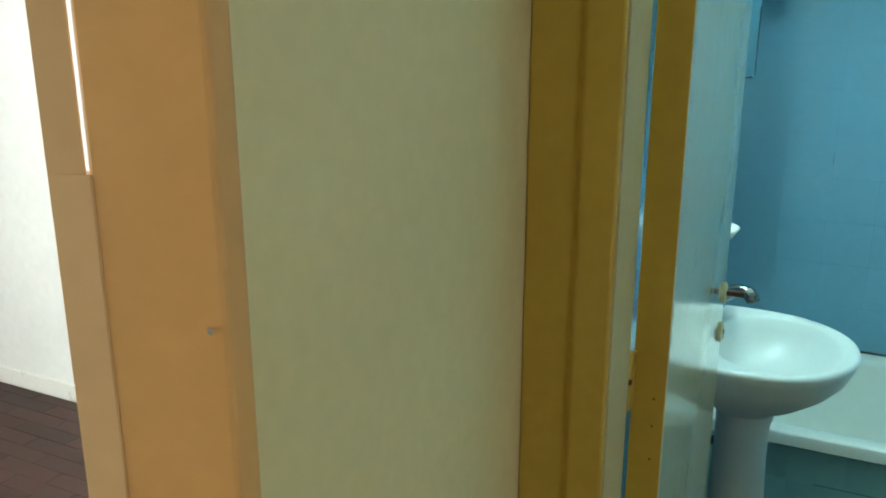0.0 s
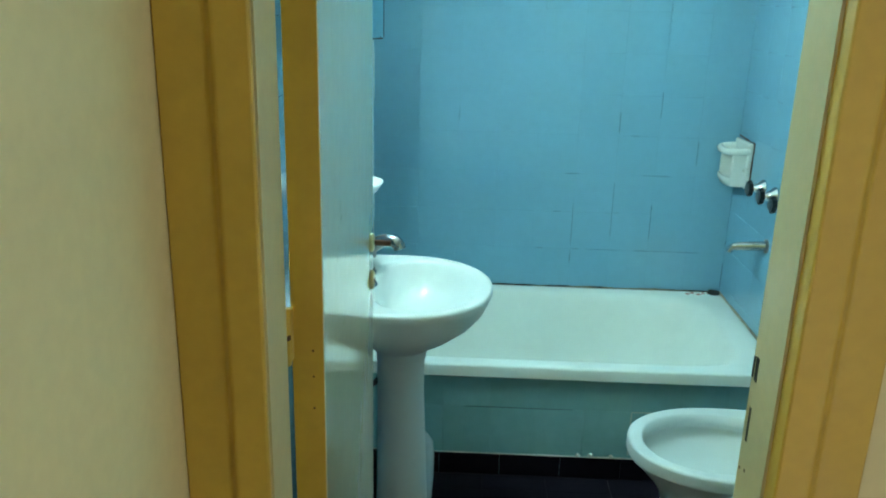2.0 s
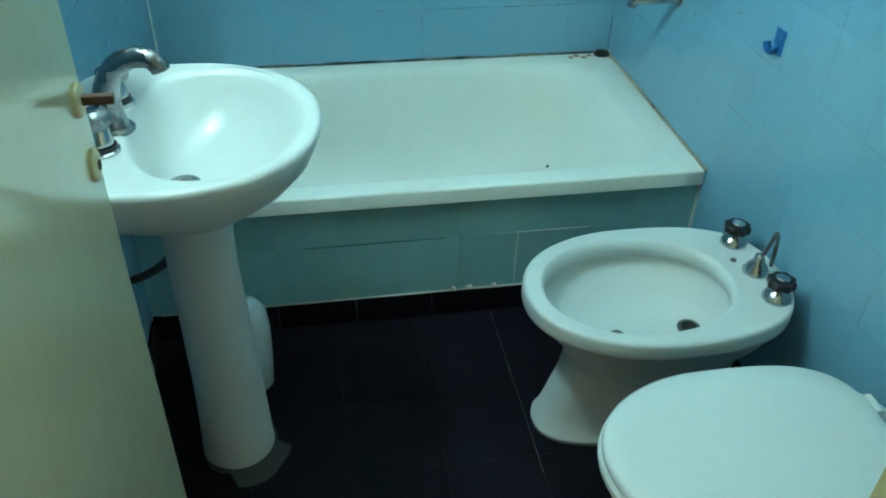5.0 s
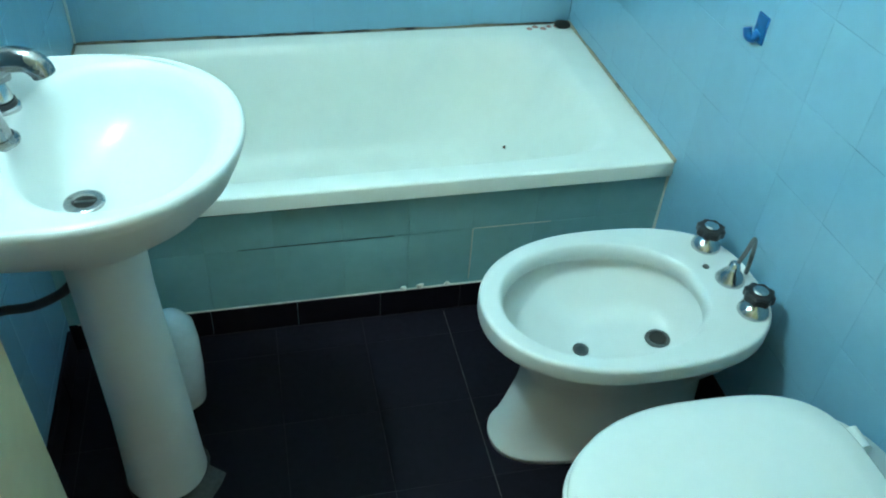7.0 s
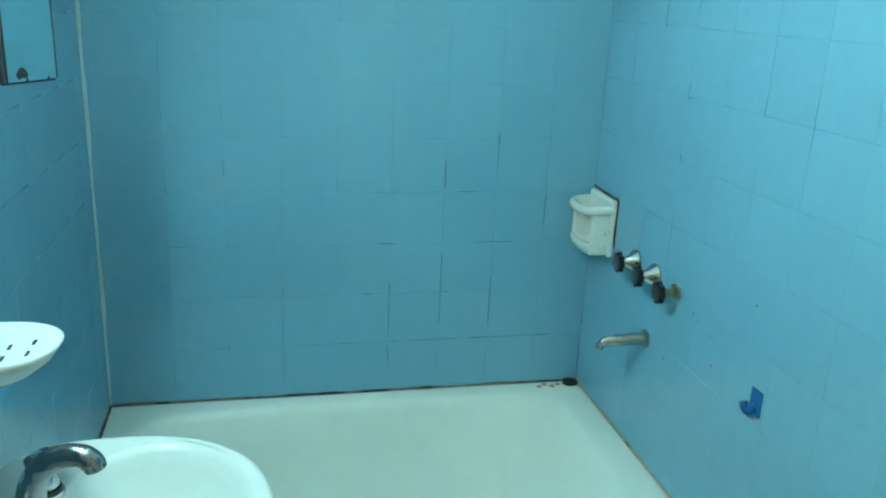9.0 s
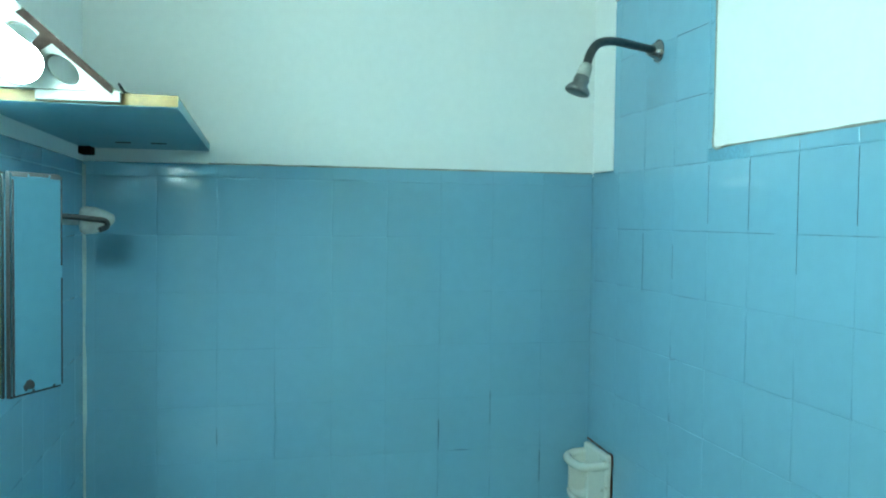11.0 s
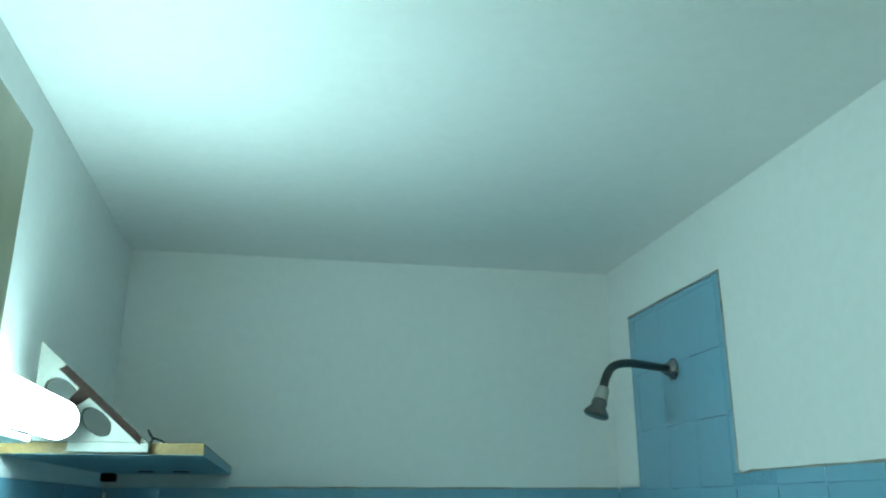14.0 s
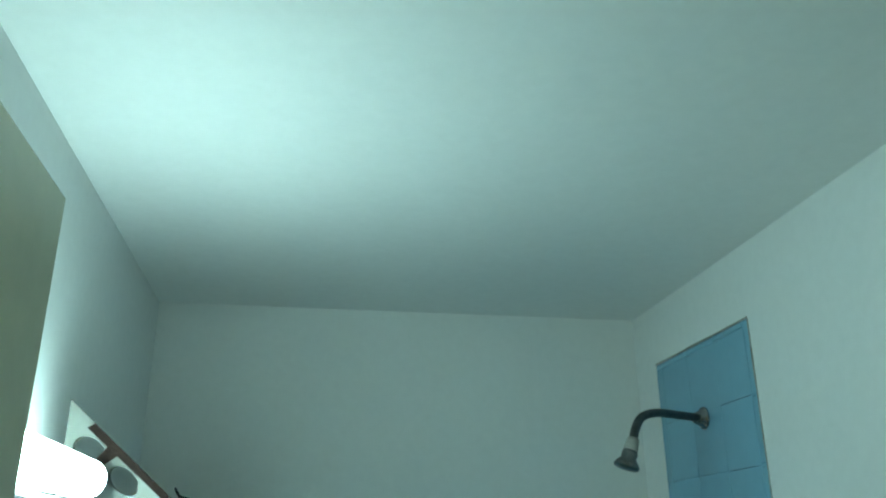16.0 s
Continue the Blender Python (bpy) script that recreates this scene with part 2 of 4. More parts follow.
def loft(rings, cap0=True, cap1=True, bm=None):
    """Joins rings of equally many points [(x, y, z), ...] into one skin."""
    bm = bm or bmesh.new()
    rows = [[bm.verts.new(p) for p in ring] for ring in rings]
    for a, b in zip(rows, rows[1:]):
        for i in range(len(a)):
            j = (i + 1) % len(a)
            bm.faces.new((a[i], a[j], b[j], b[i]))
    if cap0:
        bm.faces.new(list(reversed(rows[0])))
    if cap1:
        bm.faces.new(rows[-1])
    return bm


def lift(outline, z):
    return [(x, y, z) for x, y in outline]


def tube(points, radius, sides=14, bm=None, radii=None):
    """A round bar along a smooth line through the points."""
    bm = bm or bmesh.new()
    pts = [Vector(p) for p in points]
    line, rad = [], []
    radii = radii or [radius] * len(pts)
    n = 6
    for i in range(len(pts) - 1):
        p0, p1, p2, p3 = pts[max(i - 1, 0)], pts[i], pts[i + 1], pts[min(i + 2, len(pts) - 1)]
        for k in range(n):
            t = k / n
            line.append(0.5 * ((2 * p1) + (p2 - p0) * t + (2 * p0 - 5 * p1 + 4 * p2 - p3) * t * t + (3 * p1 - p0 - 3 * p2 + p3) * t ** 3))
            rad.append(radii[i] * (1 - t) + radii[i + 1] * t)
    line.append(pts[-1])
    rad.append(radii[-1])
    rings = []
    up = Vector((0, 0, 1))
    ref = None
    for i, p in enumerate(line):
        d = (line[min(i + 1, len(line) - 1)] - line[max(i - 1, 0)]).normalized()
        if ref is None:
            ref = d.cross(up if abs(d.z) < 0.9 else Vector((1, 0, 0))).normalized()
        ref = (ref - d * ref.dot(d)).normalized()
        side = d.cross(ref)
        rings.append([p + (ref * math.cos(2 * math.pi * k / sides) + side * math.sin(2 * math.pi * k / sides)) * rad[i] for k in range(sides)])
    return loft(rings, bm=bm)


def turned(profile, centre, axis="z", sides=28, bm=None):
    """A turned piece: profile [(distance along the axis, radius), ...] from centre along x, y or z."""
    c = Vector(centre)
    rings = []
    for h, r in profile:
        ring = []
        for k in range(sides):
            a = 2 * math.pi * k / sides
            u, v = r * math.cos(a), r * math.sin(a)
            ring.append(c + (Vector((u, v, h)) if axis == "z" else Vector((h, u, v)) if axis == "x" else Vector((v, h, u))))
        rings.append(ring)
    return loft(rings, bm=bm)


def soften(ob, width=0.003, segments=2):
    m = ob.modifiers.new("rounded_edges", "BEVEL")
    m.width, m.segments, m.limit_method, m.angle_limit = width, segments, "ANGLE", radians(35)
    return ob


# ---- sizes of the bathroom ----
W, H, DEEP = 1.40, 2.46, 2.10        # width, ceiling height, depth (back wall at y = 0)
PITCH = 0.1525                        # wall tile and joint
RIM, TUB = 0.403, 0.76                # bathtub's rim height and depth
TOP = 1.822                           # top of the tiling
FRAME_H = 2.142                       # height of the door frame

# ---- structure: bathroom shell ----
# tiled walls stop at TOP, the plaster above is flush with the tiles' face
T = 0.007                             # tile thickness


def wall(name, label, *specs, mat=plaster):
    ob = finish(name, boxes(*specs), mat)
    return tagged(ob, label, "wall", kind="structure")


wall_north = wall("wall_north", "white painted plaster wall above blue glazed tiling", (-0.1, W + 0.1, T, 0.15, 0, H), (0.0, W, 0.0, T + 0.01, TOP + 0.001, H))
wall_east = wall("wall_east", "white painted wall with blue tiling and tiled shower panel",
                 (W + T, W + 0.15, -DEEP, T, 0, H),
                 (W, W + T + 0.01, -DEEP, -0.650, TOP + 0.025, H), (W, W + T + 0.01, -0.1395, 0.0, TOP + 0.004, H),
                 (W, W + T + 0.01, -0.650, -0.1395, 2.291, H))
wall_west = wall("wall_west", "white painted wall above blue tiling beside the basin", (-0.10, -T, -DEEP, T, 0, H), (-T - 0.01, 0.0, -DEEP, 0.0, TOP + 0.001, H))
ceiling = tagged(finish("ceiling", boxes((-0.1, W + 0.15, -DEEP - 0.01, 0.15, H, H + 0.12)), plaster), "plain white painted bathroom ceiling", "ceiling", kind="structure")
floor = tagged(finish("floor", boxes((-0.1, W + 0.15, -DEEP - 0.115, 0.15, -0.1, -0.0010)), grout_black), "black square ceramic tile floor, damp and dull", "floor", kind="structure")

# ---- structure: wall with the door, corridor and next room ----
SOUTH = -2.205                        # corridor face of the bathroom's front wall
LW = 0.024                            # corridor's left wall face
wall_south = wall("wall_south", "cream painted wall round the bathroom door",
                  (-0.10, 0.055, SOUTH, -DEEP, 0, H), (0.85, W + 0.15, SOUTH, -DEEP, 0, H), (0.055, 0.85, SOUTH, -DEEP, FRAME_H + 0.03, H), mat=cream_wall)
RIGHT = 1.10
wall_corridor_west = wall("wall_corridor_west", "cream painted corridor wall beside the apricot door frame",
                          (-0.03, LW, -2.735, SOUTH, 0, H), (0.0, LW, -2.775, -2.735, 0, H), (-0.03, LW, -3.68, -2.775, 2.10, H), (-0.03, LW, -4.3, -3.68, 0, H), mat=cream_wall)
# the two unseen walls are white to throw daylight back on the cream side
wall_corridor_east = wall("wall_corridor_east", "unseen corridor wall, white to bounce daylight", (RIGHT, RIGHT + 0.12, -4.3, SOUTH, 0, H), mat=white_wall)
wall_corridor_south = wall("wall_corridor_south", "unseen corridor end wall, white to bounce daylight", (-0.07, RIGHT + 0.12, -4.42, -4.3, 0, H), mat=white_wall)
ceiling_corridor = tagged(finish("ceiling_corridor", boxes((-3.4, RIGHT + 0.12, -4.42, SOUTH, H, H + 0.12), (-3.4, -0.1, SOUTH, -0.8, H, H + 0.12)), plaster),
                          "plain white painted ceiling", "ceiling", kind="structure")
ROOM_N = -0.95                        # far wall of the next room
wall_room_north = wall("wall_room_north", "scuffed white wall of the next room", (-3.4, -0.1, ROOM_N, -0.83, 0, H), mat=white_wall)
wall_room_west = wall("wall_room_west", "white wall with a window opening", (-3.4, -3.28, -4.42, -4.1, 0, H), (-3.4, -3.28, -3.0, -0.83, 0, H),
                      (-3.4, -3.28, -4.1, -3.0, 0, 0.95), (-3.4, -3.28, -4.1, -3.0, 2.15, H), mat=white_wall)
wall_room_south = wall("wall_room_south", "white wall of the next room", (-3.4, -0.07, -4.42, -4.3, 0, H), mat=white_wall)
floor_room = tagged(finish("floor_room", boxes((-3.4, -0.09, -4.42, -0.83, -0.1, -0.012), (-0.09, RIGHT + 0.12, -4.42, -DEEP - 0.115, -0.1, -0.012)), parquet_gap),
                    "worn dark brown parquet floor", "floor", kind="structure")
base_room = tagged(soften(finish("baseboard", boxes((-3.28, -0.1, ROOM_N - 0.014, ROOM_N, 0, 0.078)), white_trim), 0.004),
                   "white painted wooden baseboard, scuffed", "baseboard", kind="structure")


def profile_bar(points, z0, z1, bm=None):
    """An upright bar with the given plan outline."""
    return loft([[(x, y, z0) for x, y in points], [(x, y, z1) for x, y in points]], bm=bm)


# bathroom door frame of folded sheet metal: stepped casing, cream reveal
door_frame = tagged(thing("door_frame", "ochre painted stepped metal door frame with cream reveals", "door frame", kind="structure"))
F0, F1 = 0.135, 0.765                 # clear opening
left_plan = [(0.0245, SOUTH + 0.02), (0.0245, SOUTH - 0.008), (0.082, SOUTH - 0.008), (0.092, SOUTH - 0.018),
             (F0 - 0.001, SOUTH - 0.018), (F0 - 0.001, -DEEP - 0.014), (0.05, -DEEP - 0.014), (0.05, SOUTH + 0.02)]
jl = soften(part("jamb", profile_bar(left_plan, 0, FRAME_H + 0.05), ochre, door_frame, "ochre painted jamb on the hinge side"), 0.003)
right_plan = [(0.90 - x, y + (0.012 if y > -2.15 else 0)) for x, y in reversed(left_plan)]
jr = soften(part("jamb", profile_bar(right_plan, 0, FRAME_H + 0.05), ochre, door_frame, "ochre painted jamb with lock holes"), 0.003)
part("reveal", boxes((F0 - 0.001, F0 + 0.002, SOUTH - 0.010, -DEEP - 0.016, 0, FRAME_H)), cream_reveal, door_frame, "cream painted inner face of the jamb")
rv = boxes((F1 - 0.003, F1 + 0.001, SOUTH + 0.012, -DEEP - 0.004, 0, FRAME_H))
part("reveal", rv, cream_reveal, door_frame, "cream painted inner face with lock holes")
part("head", boxes((F0, F1, SOUTH - 0.012, -DEEP - 0.004, FRAME_H, FRAME_H + 0.05)), ochre, door_frame)
for z0, z1, y0, y1 in ((1.047, 1.081, -2.1235, -2.1135), (1.049, 1.078, -2.1100, -2.1043), (0.957, 1.008, -2.1215, -2.1155)):
    part("lock_hole", boxes((F1 - 0.0036, F1 - 0.0028, y0, y1, z0, z1)), dark_hole, door_frame, "black lock hole in the jamb")
for y, z in ((-2.112, 0.912), (-2.130, 0.918)):
    part("screw", turned([(0, 0.0025), (0.0006, 0.0025)], (F1 - 0.0038, y, z), "x", 10), rust, door_frame)

# door frame of the next room on the corridor's left
DENT_Z = 1.375
room_frame = thing("room_door_frame", "apricot painted metal door frame with a small dent", "door frame", kind="structure")
plan2 = [(0.074, -2.770), (0.074, -2.789), (0.0128, -2.8143), (0.0128, -2.790), (0.030, -2.765)]
soften(part("jamb", profile_bar(plan2, 0, 2.10), orange, room_frame), 0.003)
GAP_Z = 1.457                        # above this the stop strip gapes
gap_low = [(0.0121, -2.8151), (-0.004, -2.824), (-0.0035, -2.8225), (0.0117, -2.8138)]
gap_high = [(0.0112, -2.8162), (-0.004, -2.824), (-0.0035, -2.8225), (0.0108, -2.8149)]
part("stop", loft([[(x, y, GAP_Z) for x, y in gap_low], [(x, y, 2.10) for x, y in gap_high]]), apricot_light, room_frame, "paler stop strip, gaping along its edge")
part("stop", profile_bar([(0.0150, -2.8150), (-0.004, -2.824), (-0.008, -2.816), (0.0150, -2.800)], 0, GAP_Z), apricot_light, room_frame, "paler stop strip")
part("lining", profile_bar([(0.0235, -2.795), (0.0235, -2.765), (-0.010, -2.765), (0.018, -2.795)], 0, GAP_Z), orange, room_frame)
plan3 = [(0.074, -3.70), (0.074, -3.68), (0.022, -3.669), (0.022, -3.652), (-0.004, -3.646), (-0.034, -3.666), (-0.034, -3.70)]
soften(part("jamb", profile_bar(plan3, 0, 2.10), orange, room_frame), 0.003)
part("head", boxes((-0.034, 0.05, -3.65, -2.82, 2.05, 2.10)), orange, room_frame)
part("dent", turned([(0, 0.0022), (0.0008, 0.0016)], (0.066, -2.7938, DENT_Z), "y", 12), seal_tan, room_frame, "small scratched dent")

# ---- bathroom door, wide open ----
door = thing("bathroom_door", "cream gloss painted wooden door with ochre edge, standing open", "door", at=(0.155, -2.07, 0.012))
D0, D1, DTOP = 0.1335, 0.1785, 2.136


def local(bm, ob):
    bmesh.ops.translate(bm, verts=bm.verts, vec=-ob.location)
    return bm


# vertical brush marks in the gloss paint
dn = cream_gloss.node_tree
brush_map, brush = dn.nodes.new("ShaderNodeMapping"), dn.nodes.new("ShaderNodeTexNoise")
brush_map.inputs["Scale"].default_value = (1.0, 26.0, 2.6)
brush.inputs["Scale"].default_value, brush.inputs["Detail"].default_value = 1.0, 3
brush_bump = dn.nodes.new("ShaderNodeBump")
brush_bump.inputs["Strength"].default_value, brush_bump.inputs["Distance"].default_value = 0.09, 0.0018
dn.links.new(dn.nodes.new("ShaderNodeNewGeometry").outputs["Position"], brush_map.inputs["Vector"])
dn.links.new(brush_map.outputs["Vector"], brush.inputs["Vector"])
dn.links.new(brush.outputs["Fac"], brush_bump.inputs["Height"])
dn.links.new(next(n for n in dn.nodes if n.type == "BUMP" and n != brush_bump).outputs["Normal"], brush_bump.inputs["Normal"])
dn.links.new(brush_bump.outputs["Normal"], dn.nodes["Principled BSDF"].inputs["Normal"])
dn.links.new(brush_bump.outputs["Normal"], dn.nodes["Principled BSDF"].inputs["Coat Normal"])
leaf = soften(part("leaf", local(boxes((D0 + 0.001, D1, -2.068, -1.490, 0.012, DTOP)), door), cream_gloss, door), 0.0025)
part("edge", local(boxes((D0, D1 - 0.001, -2.0715, -2.068, 0.013, DTOP - 0.001)), door), ochre, door, "ochre painted hinge edge with nail marks")
for z in (1.045, 1.005, 0.955):
    part("nail", local(turned([(0, 0.0017), (0.0006, 0.0014)], (0.163, -2.0722, z), "y", 10), door), rust, door)
for z in (1.036, 0.955):
    rose = part("rose", local(turned([(0, 0.0195), (0.004, 0.0195), (0.006, 0.017), (0.007, 0.010)], (D1, -1.522, z), "x"), door), cream_reveal, door,
                "round cream rose" + (" with a rusty spindle" if z > 1 else " round the keyhole"), smooth=False)
    if z > 1:
        part("spindle", local(boxes((D1 + 0.003, D1 + 0.040, -1.527, -1.517, z - 0.005, z + 0.005), bevel=0.001), door), rust, rose, "rusty bare square spindle")
    else:
        part("keyhole", local(turned([(0, 0.006), (0.0015, 0.006)], (D1 + 0.0068, -1.522, z), "x", 12), door), dark_hole, rose)
hinge = thing("door_hinge", "ochre painted knuckle hinge with rusty gap", "hinge", at=(0.127, -2.088, 1.02))
for z0, z1, m in ((1.030, 1.068, ochre), (1.068, 1.076, rust), (1.076, 1.114, ochre)):
    part("knuckle", local(turned([(z0, 0.0085), (z1 - 0.002, 0.0085), (z1, 0.006)], (0.1275, -2.088, 0), "z", 16), hinge), m, hinge, smooth=False)
part("flap", local(boxes((0.131, 0.1365, -2.087, -2.071, 1.034, 1.110)), hinge), ochre, hinge)

# ---- bathtub ----
CHIP = (1.160, -0.239, 0.129)
bathtub = thing("bathtub", "white enamelled built-in bathtub with stained sealant", "bathtub", at=(W / 2, -TUB / 2, 0))
CNT = 112


def rect_ring(x0, x1, y0, y1, z, n):
    """A ring between an ellipse and a rectangle, by the squareness n."""
    cx, cy = (x0 + x1) / 2, (y0 + y1) / 2
    pts = []
    for i in range(CNT):
        a = 2 * math.pi * i / CNT
        c, s = math.cos(a), math.sin(a)
        k = (abs(c) ** n + abs(s) ** n) ** (-1 / n)
        pts.append((cx + (x1 - x0) / 2 * c * k, cy + (y1 - y0) / 2 * s * k, z))
    return pts


E0, E1, N0, N1 = 0.0015, W - 0.0015, -TUB, -0.0015
rings = [rect_ring(E0, E1, N0, N1, RIM - 0.040, 300), rect_ring(E0, E1, N0, N1, RIM - 0.006, 300), rect_ring(E0 + 0.0015, E1 - 0.0015, N0 + 0.0015, N1 - 0.0015, RIM - 0.002, 300), rect_ring(E0 + 0.005, E1 - 0.005, N0 + 0.005, N1 - 0.005, RIM, 220), rect_ring(E0 + 0.010, E1 - 0.010, N0 + 0.010, N1 - 0.010, RIM + 0.0002, 120),
         rect_ring(0.055, W - 0.085, -TUB + 0.050, -0.055, RIM + 0.001, 9), rect_ring(0.066, W - 0.10, -TUB + 0.062, -0.066, RIM - 0.006, 7),
         rect_ring(0.076, W - 0.118, -TUB + 0.072, -0.076, RIM - 0.025, 6.5), rect_ring(0.088, W - 0.15, -TUB + 0.083, -0.087, RIM - 0.10, 6),
         rect_ring(0.100, W - 0.185, -TUB + 0.094, -0.098, RIM - 0.18, 5.2), rect_ring(0.115, W - 0.215, -TUB + 0.108, -0.112, RIM - 0.245, 4.8),
         rect_ring(0.135, W - 0.245, -TUB + 0.127, -0.131, RIM - 0.290, 4.5), rect_ring(0.165, W - 0.275, -TUB + 0.154, -0.158, RIM - 0.321, 4.2), rect_ring(0.205, W - 0.315, -TUB + 0.192, -0.196, RIM - 0.339, 4),
         rect_ring(0.27, W - 0.38, -TUB + 0.245, -0.245, RIM - 0.348, 3.6), rect_ring(0.42, W - 0.5, -TUB + 0.32, -0.32, RIM - 0.352, 3)]
part("shell", local(loft(rings, cap0=False), bathtub), enamel, bathtub, smooth=True)
part("chip", local(turned([(0, 0.006), (0.004, 0.005), (0.006, 0.002)], CHIP, "z", 10), bathtub), rust, bathtub, "small dark chip in the enamel")
tub_front = thing("tub_apron", "blue tiled bathtub front with pale joints", "bathtub front", kind="structure")
part("core", boxes((0.0, W, -TUB + 0.0168, -TUB + 0.09, 0, RIM - 0.036)), grout_teal, tub_front)


def wavy_bead(points, size, seed, name, label, mat):
    """An uneven bead of filler laid along a line."""
    rnd = random.Random(seed)
    pts, rad = [], []
    a = [Vector(p) for p in points]
    for p, q in zip(a, a[1:]):
        n = max(3, int((q - p).length / 0.05))
        for k in range(n):
            pts.append(p.lerp(q, k / n))
            rad.append(size * rnd.uniform(0.55, 1.25))
    pts.append(a[-1])
    rad.append(size)
    return tagged(finish(name, tube(pts, size, 6, radii=rad), mat), label, "sealant", kind="structure")


wavy_bead([(0.004, -0.001, RIM + 0.001), (W - 0.004, -0.001, RIM + 0.001)], 0.0055, 1, "sealant", "dark mouldy sealant along the bathtub", seal_dark)
wavy_bead([(W - 0.001, -0.004, RIM + 0.001), (W - 0.001, -TUB, RIM + 0.001)], 0.0055, 2, "sealant", "tan stained sealant along the bathtub", seal_tan)
wavy_bead([(0.001, -0.004, RIM + 0.001), (0.001, -TUB, RIM + 0.001)], 0.005, 3, "sealant", "stained sealant along the bathtub", seal_dark)
wavy_bead([(0.0, 0.0, RIM), (0.0, 0.0, TOP - 0.01)], 0.0080, 4, "corner_grout", "pale grout in the corner of the tiling", grout_corner)
wavy_bead([(W, 0.0, RIM), (W, 0.0, TOP - 0.01)], 0.0026, 5, "corner_grout", "greenish stained grout in the corner", grout_east)
wavy_bead([(W - 0.001, -TUB + 0.014, 0.08), (W - 0.001, -TUB + 0.014, RIM - 0.03)], 0.005, 6, "corner_grout", "white grout bead between bathtub front and wall", grout_white)
wavy_bead([(0.02, -TUB + 0.014, 0.079), (W - 0.01, -TUB + 0.014, 0.079)], 0.0022, 7, "grout_line", "pale grout line above the black skirting", grout_white)
wavy_bead([(W - 0.002, -0.174, 0.90), (W - 0.002, -0.174, 1.034), (W - 0.002, -0.090, 1.037), (W - 0.002, -0.004, 1.040)], 0.0030, 8, "filler_seam", "rust-brown crumbling filler round the soap dish", rust)
wavy_bead([(0.31, 0.0005, TOP + 0.001), (W - 0.004, 0.0005, TOP + 0.001)], 0.0028, 9, "caulk_line", "dirty grey edge of plaster above the tiling", caulk_grey)
wavy_bead([(W, -0.141, 2.2915), (W, -0.651, 2.2915)], 0.0030, 10, "caulk_line", "dark grey edge above the shower tiles", caulk_grey)
wavy_bead([(W, -0.651, 2.290), (W, -0.651, TOP + 0.024), (W, -DEEP + 0.01, TOP + 0.024)], 0.0024, 11, "caulk_line", "grey edge beside the shower tiles", caulk_grey)
wavy_bead([(W - 0.001, -0.001, RIM + 0.01), (W - 0.001, -0.001, 0.62)], 0.0015, 12, "corner_mould", "dark green mould low in the tiled corner", mould)
wavy_bead([(0.93, -TUB + 0.0158, 0.249), (1.12, -TUB + 0.0158, 0.249)], 0.0014, 13, "grout_line", "pale joint in the bathtub front", grout_white)
wavy_bead([(0.928, -TUB + 0.0158, 0.09), (0.928, -TUB + 0.0158, 0.247)], 0.0016, 14, "grout_line", "pale joint in the bathtub front", grout_white)
wavy_bead([(0.868, -TUB, -0.0004), (0.868, -1.30, -0.0004)], 0.0011, 15, "grout_line", "thin pale joint in the black floor", cement)
wavy_bead([(0.39, -TUB + 0.0160, 0.249), (0.74, -TUB + 0.0160, 0.249)], 0.0011, 16, "dark_joint", "dark open joint in the bathtub front", mould)
wavy_bead([(0.27, -TUB + 0.003, RIM - 0.0405), (0.64, -TUB + 0.003, RIM - 0.0405)], 0.0022, 17, "dark_joint", "dark gap under the bathtub rim", mould)
for k, (x, r) in enumerate(((0.765, 0.007), (0.806, 0.009), (0.873, 0.006))):
    crumb = turned([(0, r), (-0.004, r * 0.9), (-0.007, r * 0.4)], (x, -TUB + 0.012, 0.087), "y", 9)
    for v in crumb.verts:
        v.co += Vector((noise.noise(v.co * 90 + Vector((k, 0, 0))), 0, noise.noise(v.co * 90 + Vector((0, k, 4))))) * 0.005
    tagged(finish("plaster_crumb", crumb, grout_white), "whitish lump of plaster above the black skirting", "plaster", group="plaster lumps")
for y, z, r in ((-0.86, 0.99, 0.0035), (-0.735, 0.80, 0.004), (-0.715, 0.86, 0.003), (-0.525, 0.72, 0.0035), (-0.655, 0.87, 0.0028)):
    tagged(finish("wall_chip", turned([(0, r), (-0.0009, r * 0.6)], (W - 0.0002, y, z), "x", 8), seal_dark), "small dark chip in the blue tiles", "chip", group="chips in the tiles")
lump = turned([(0, 0.020), (0.006, 0.024), (0.013, 0.018), (0.016, 0.006)], (W - 0.030, -0.026, RIM), "z", 14)
for v in lump.verts:
    v.co += Vector((noise.noise(v.co * 60), noise.noise(v.co * 60 + Vector((5, 0, 0))), 0)) * 0.006
tagged(finish("filler_lump", lump, dark_hole, smooth=True), "black lump of old filler on the bathtub corner", "filler")
flake = bmesh.new()
for k in range(5):
    r = random.Random(k)
    x, y = W - 0.135 + k * 0.021, -0.022 - r.uniform(0, 0.016)
    turned([(0, r.uniform(0.006, 0.011)), (0.003, 0.005)], (x, y, RIM + 0.001), "z", 7, flake)
tagged(finish("paint_flakes", flake, pink), "pink flakes of old filler on the bathtub rim", "filler")

# ---- basin on its pedestal ----
basin = thing("washbasin", "white ceramic pedestal washbasin against the blue tiles", "basin", at=(0.215, -1.115, 0))
BZ = 0.803


def basin_ring(g, z, n0=3.4, n1=2.15):
    """The outer outline drawn in by g."""
    return lift(egg(0.20, -1.115, 0.004 + g * 0.3, 0.448 - g, 0.236 - g, n0, n1, 72), z)


def pot(cx, cy, rx, ry, z, n=2.0):
    return lift(egg(cx, cy, cx - rx, cx + rx, ry, n, n, 72), z)


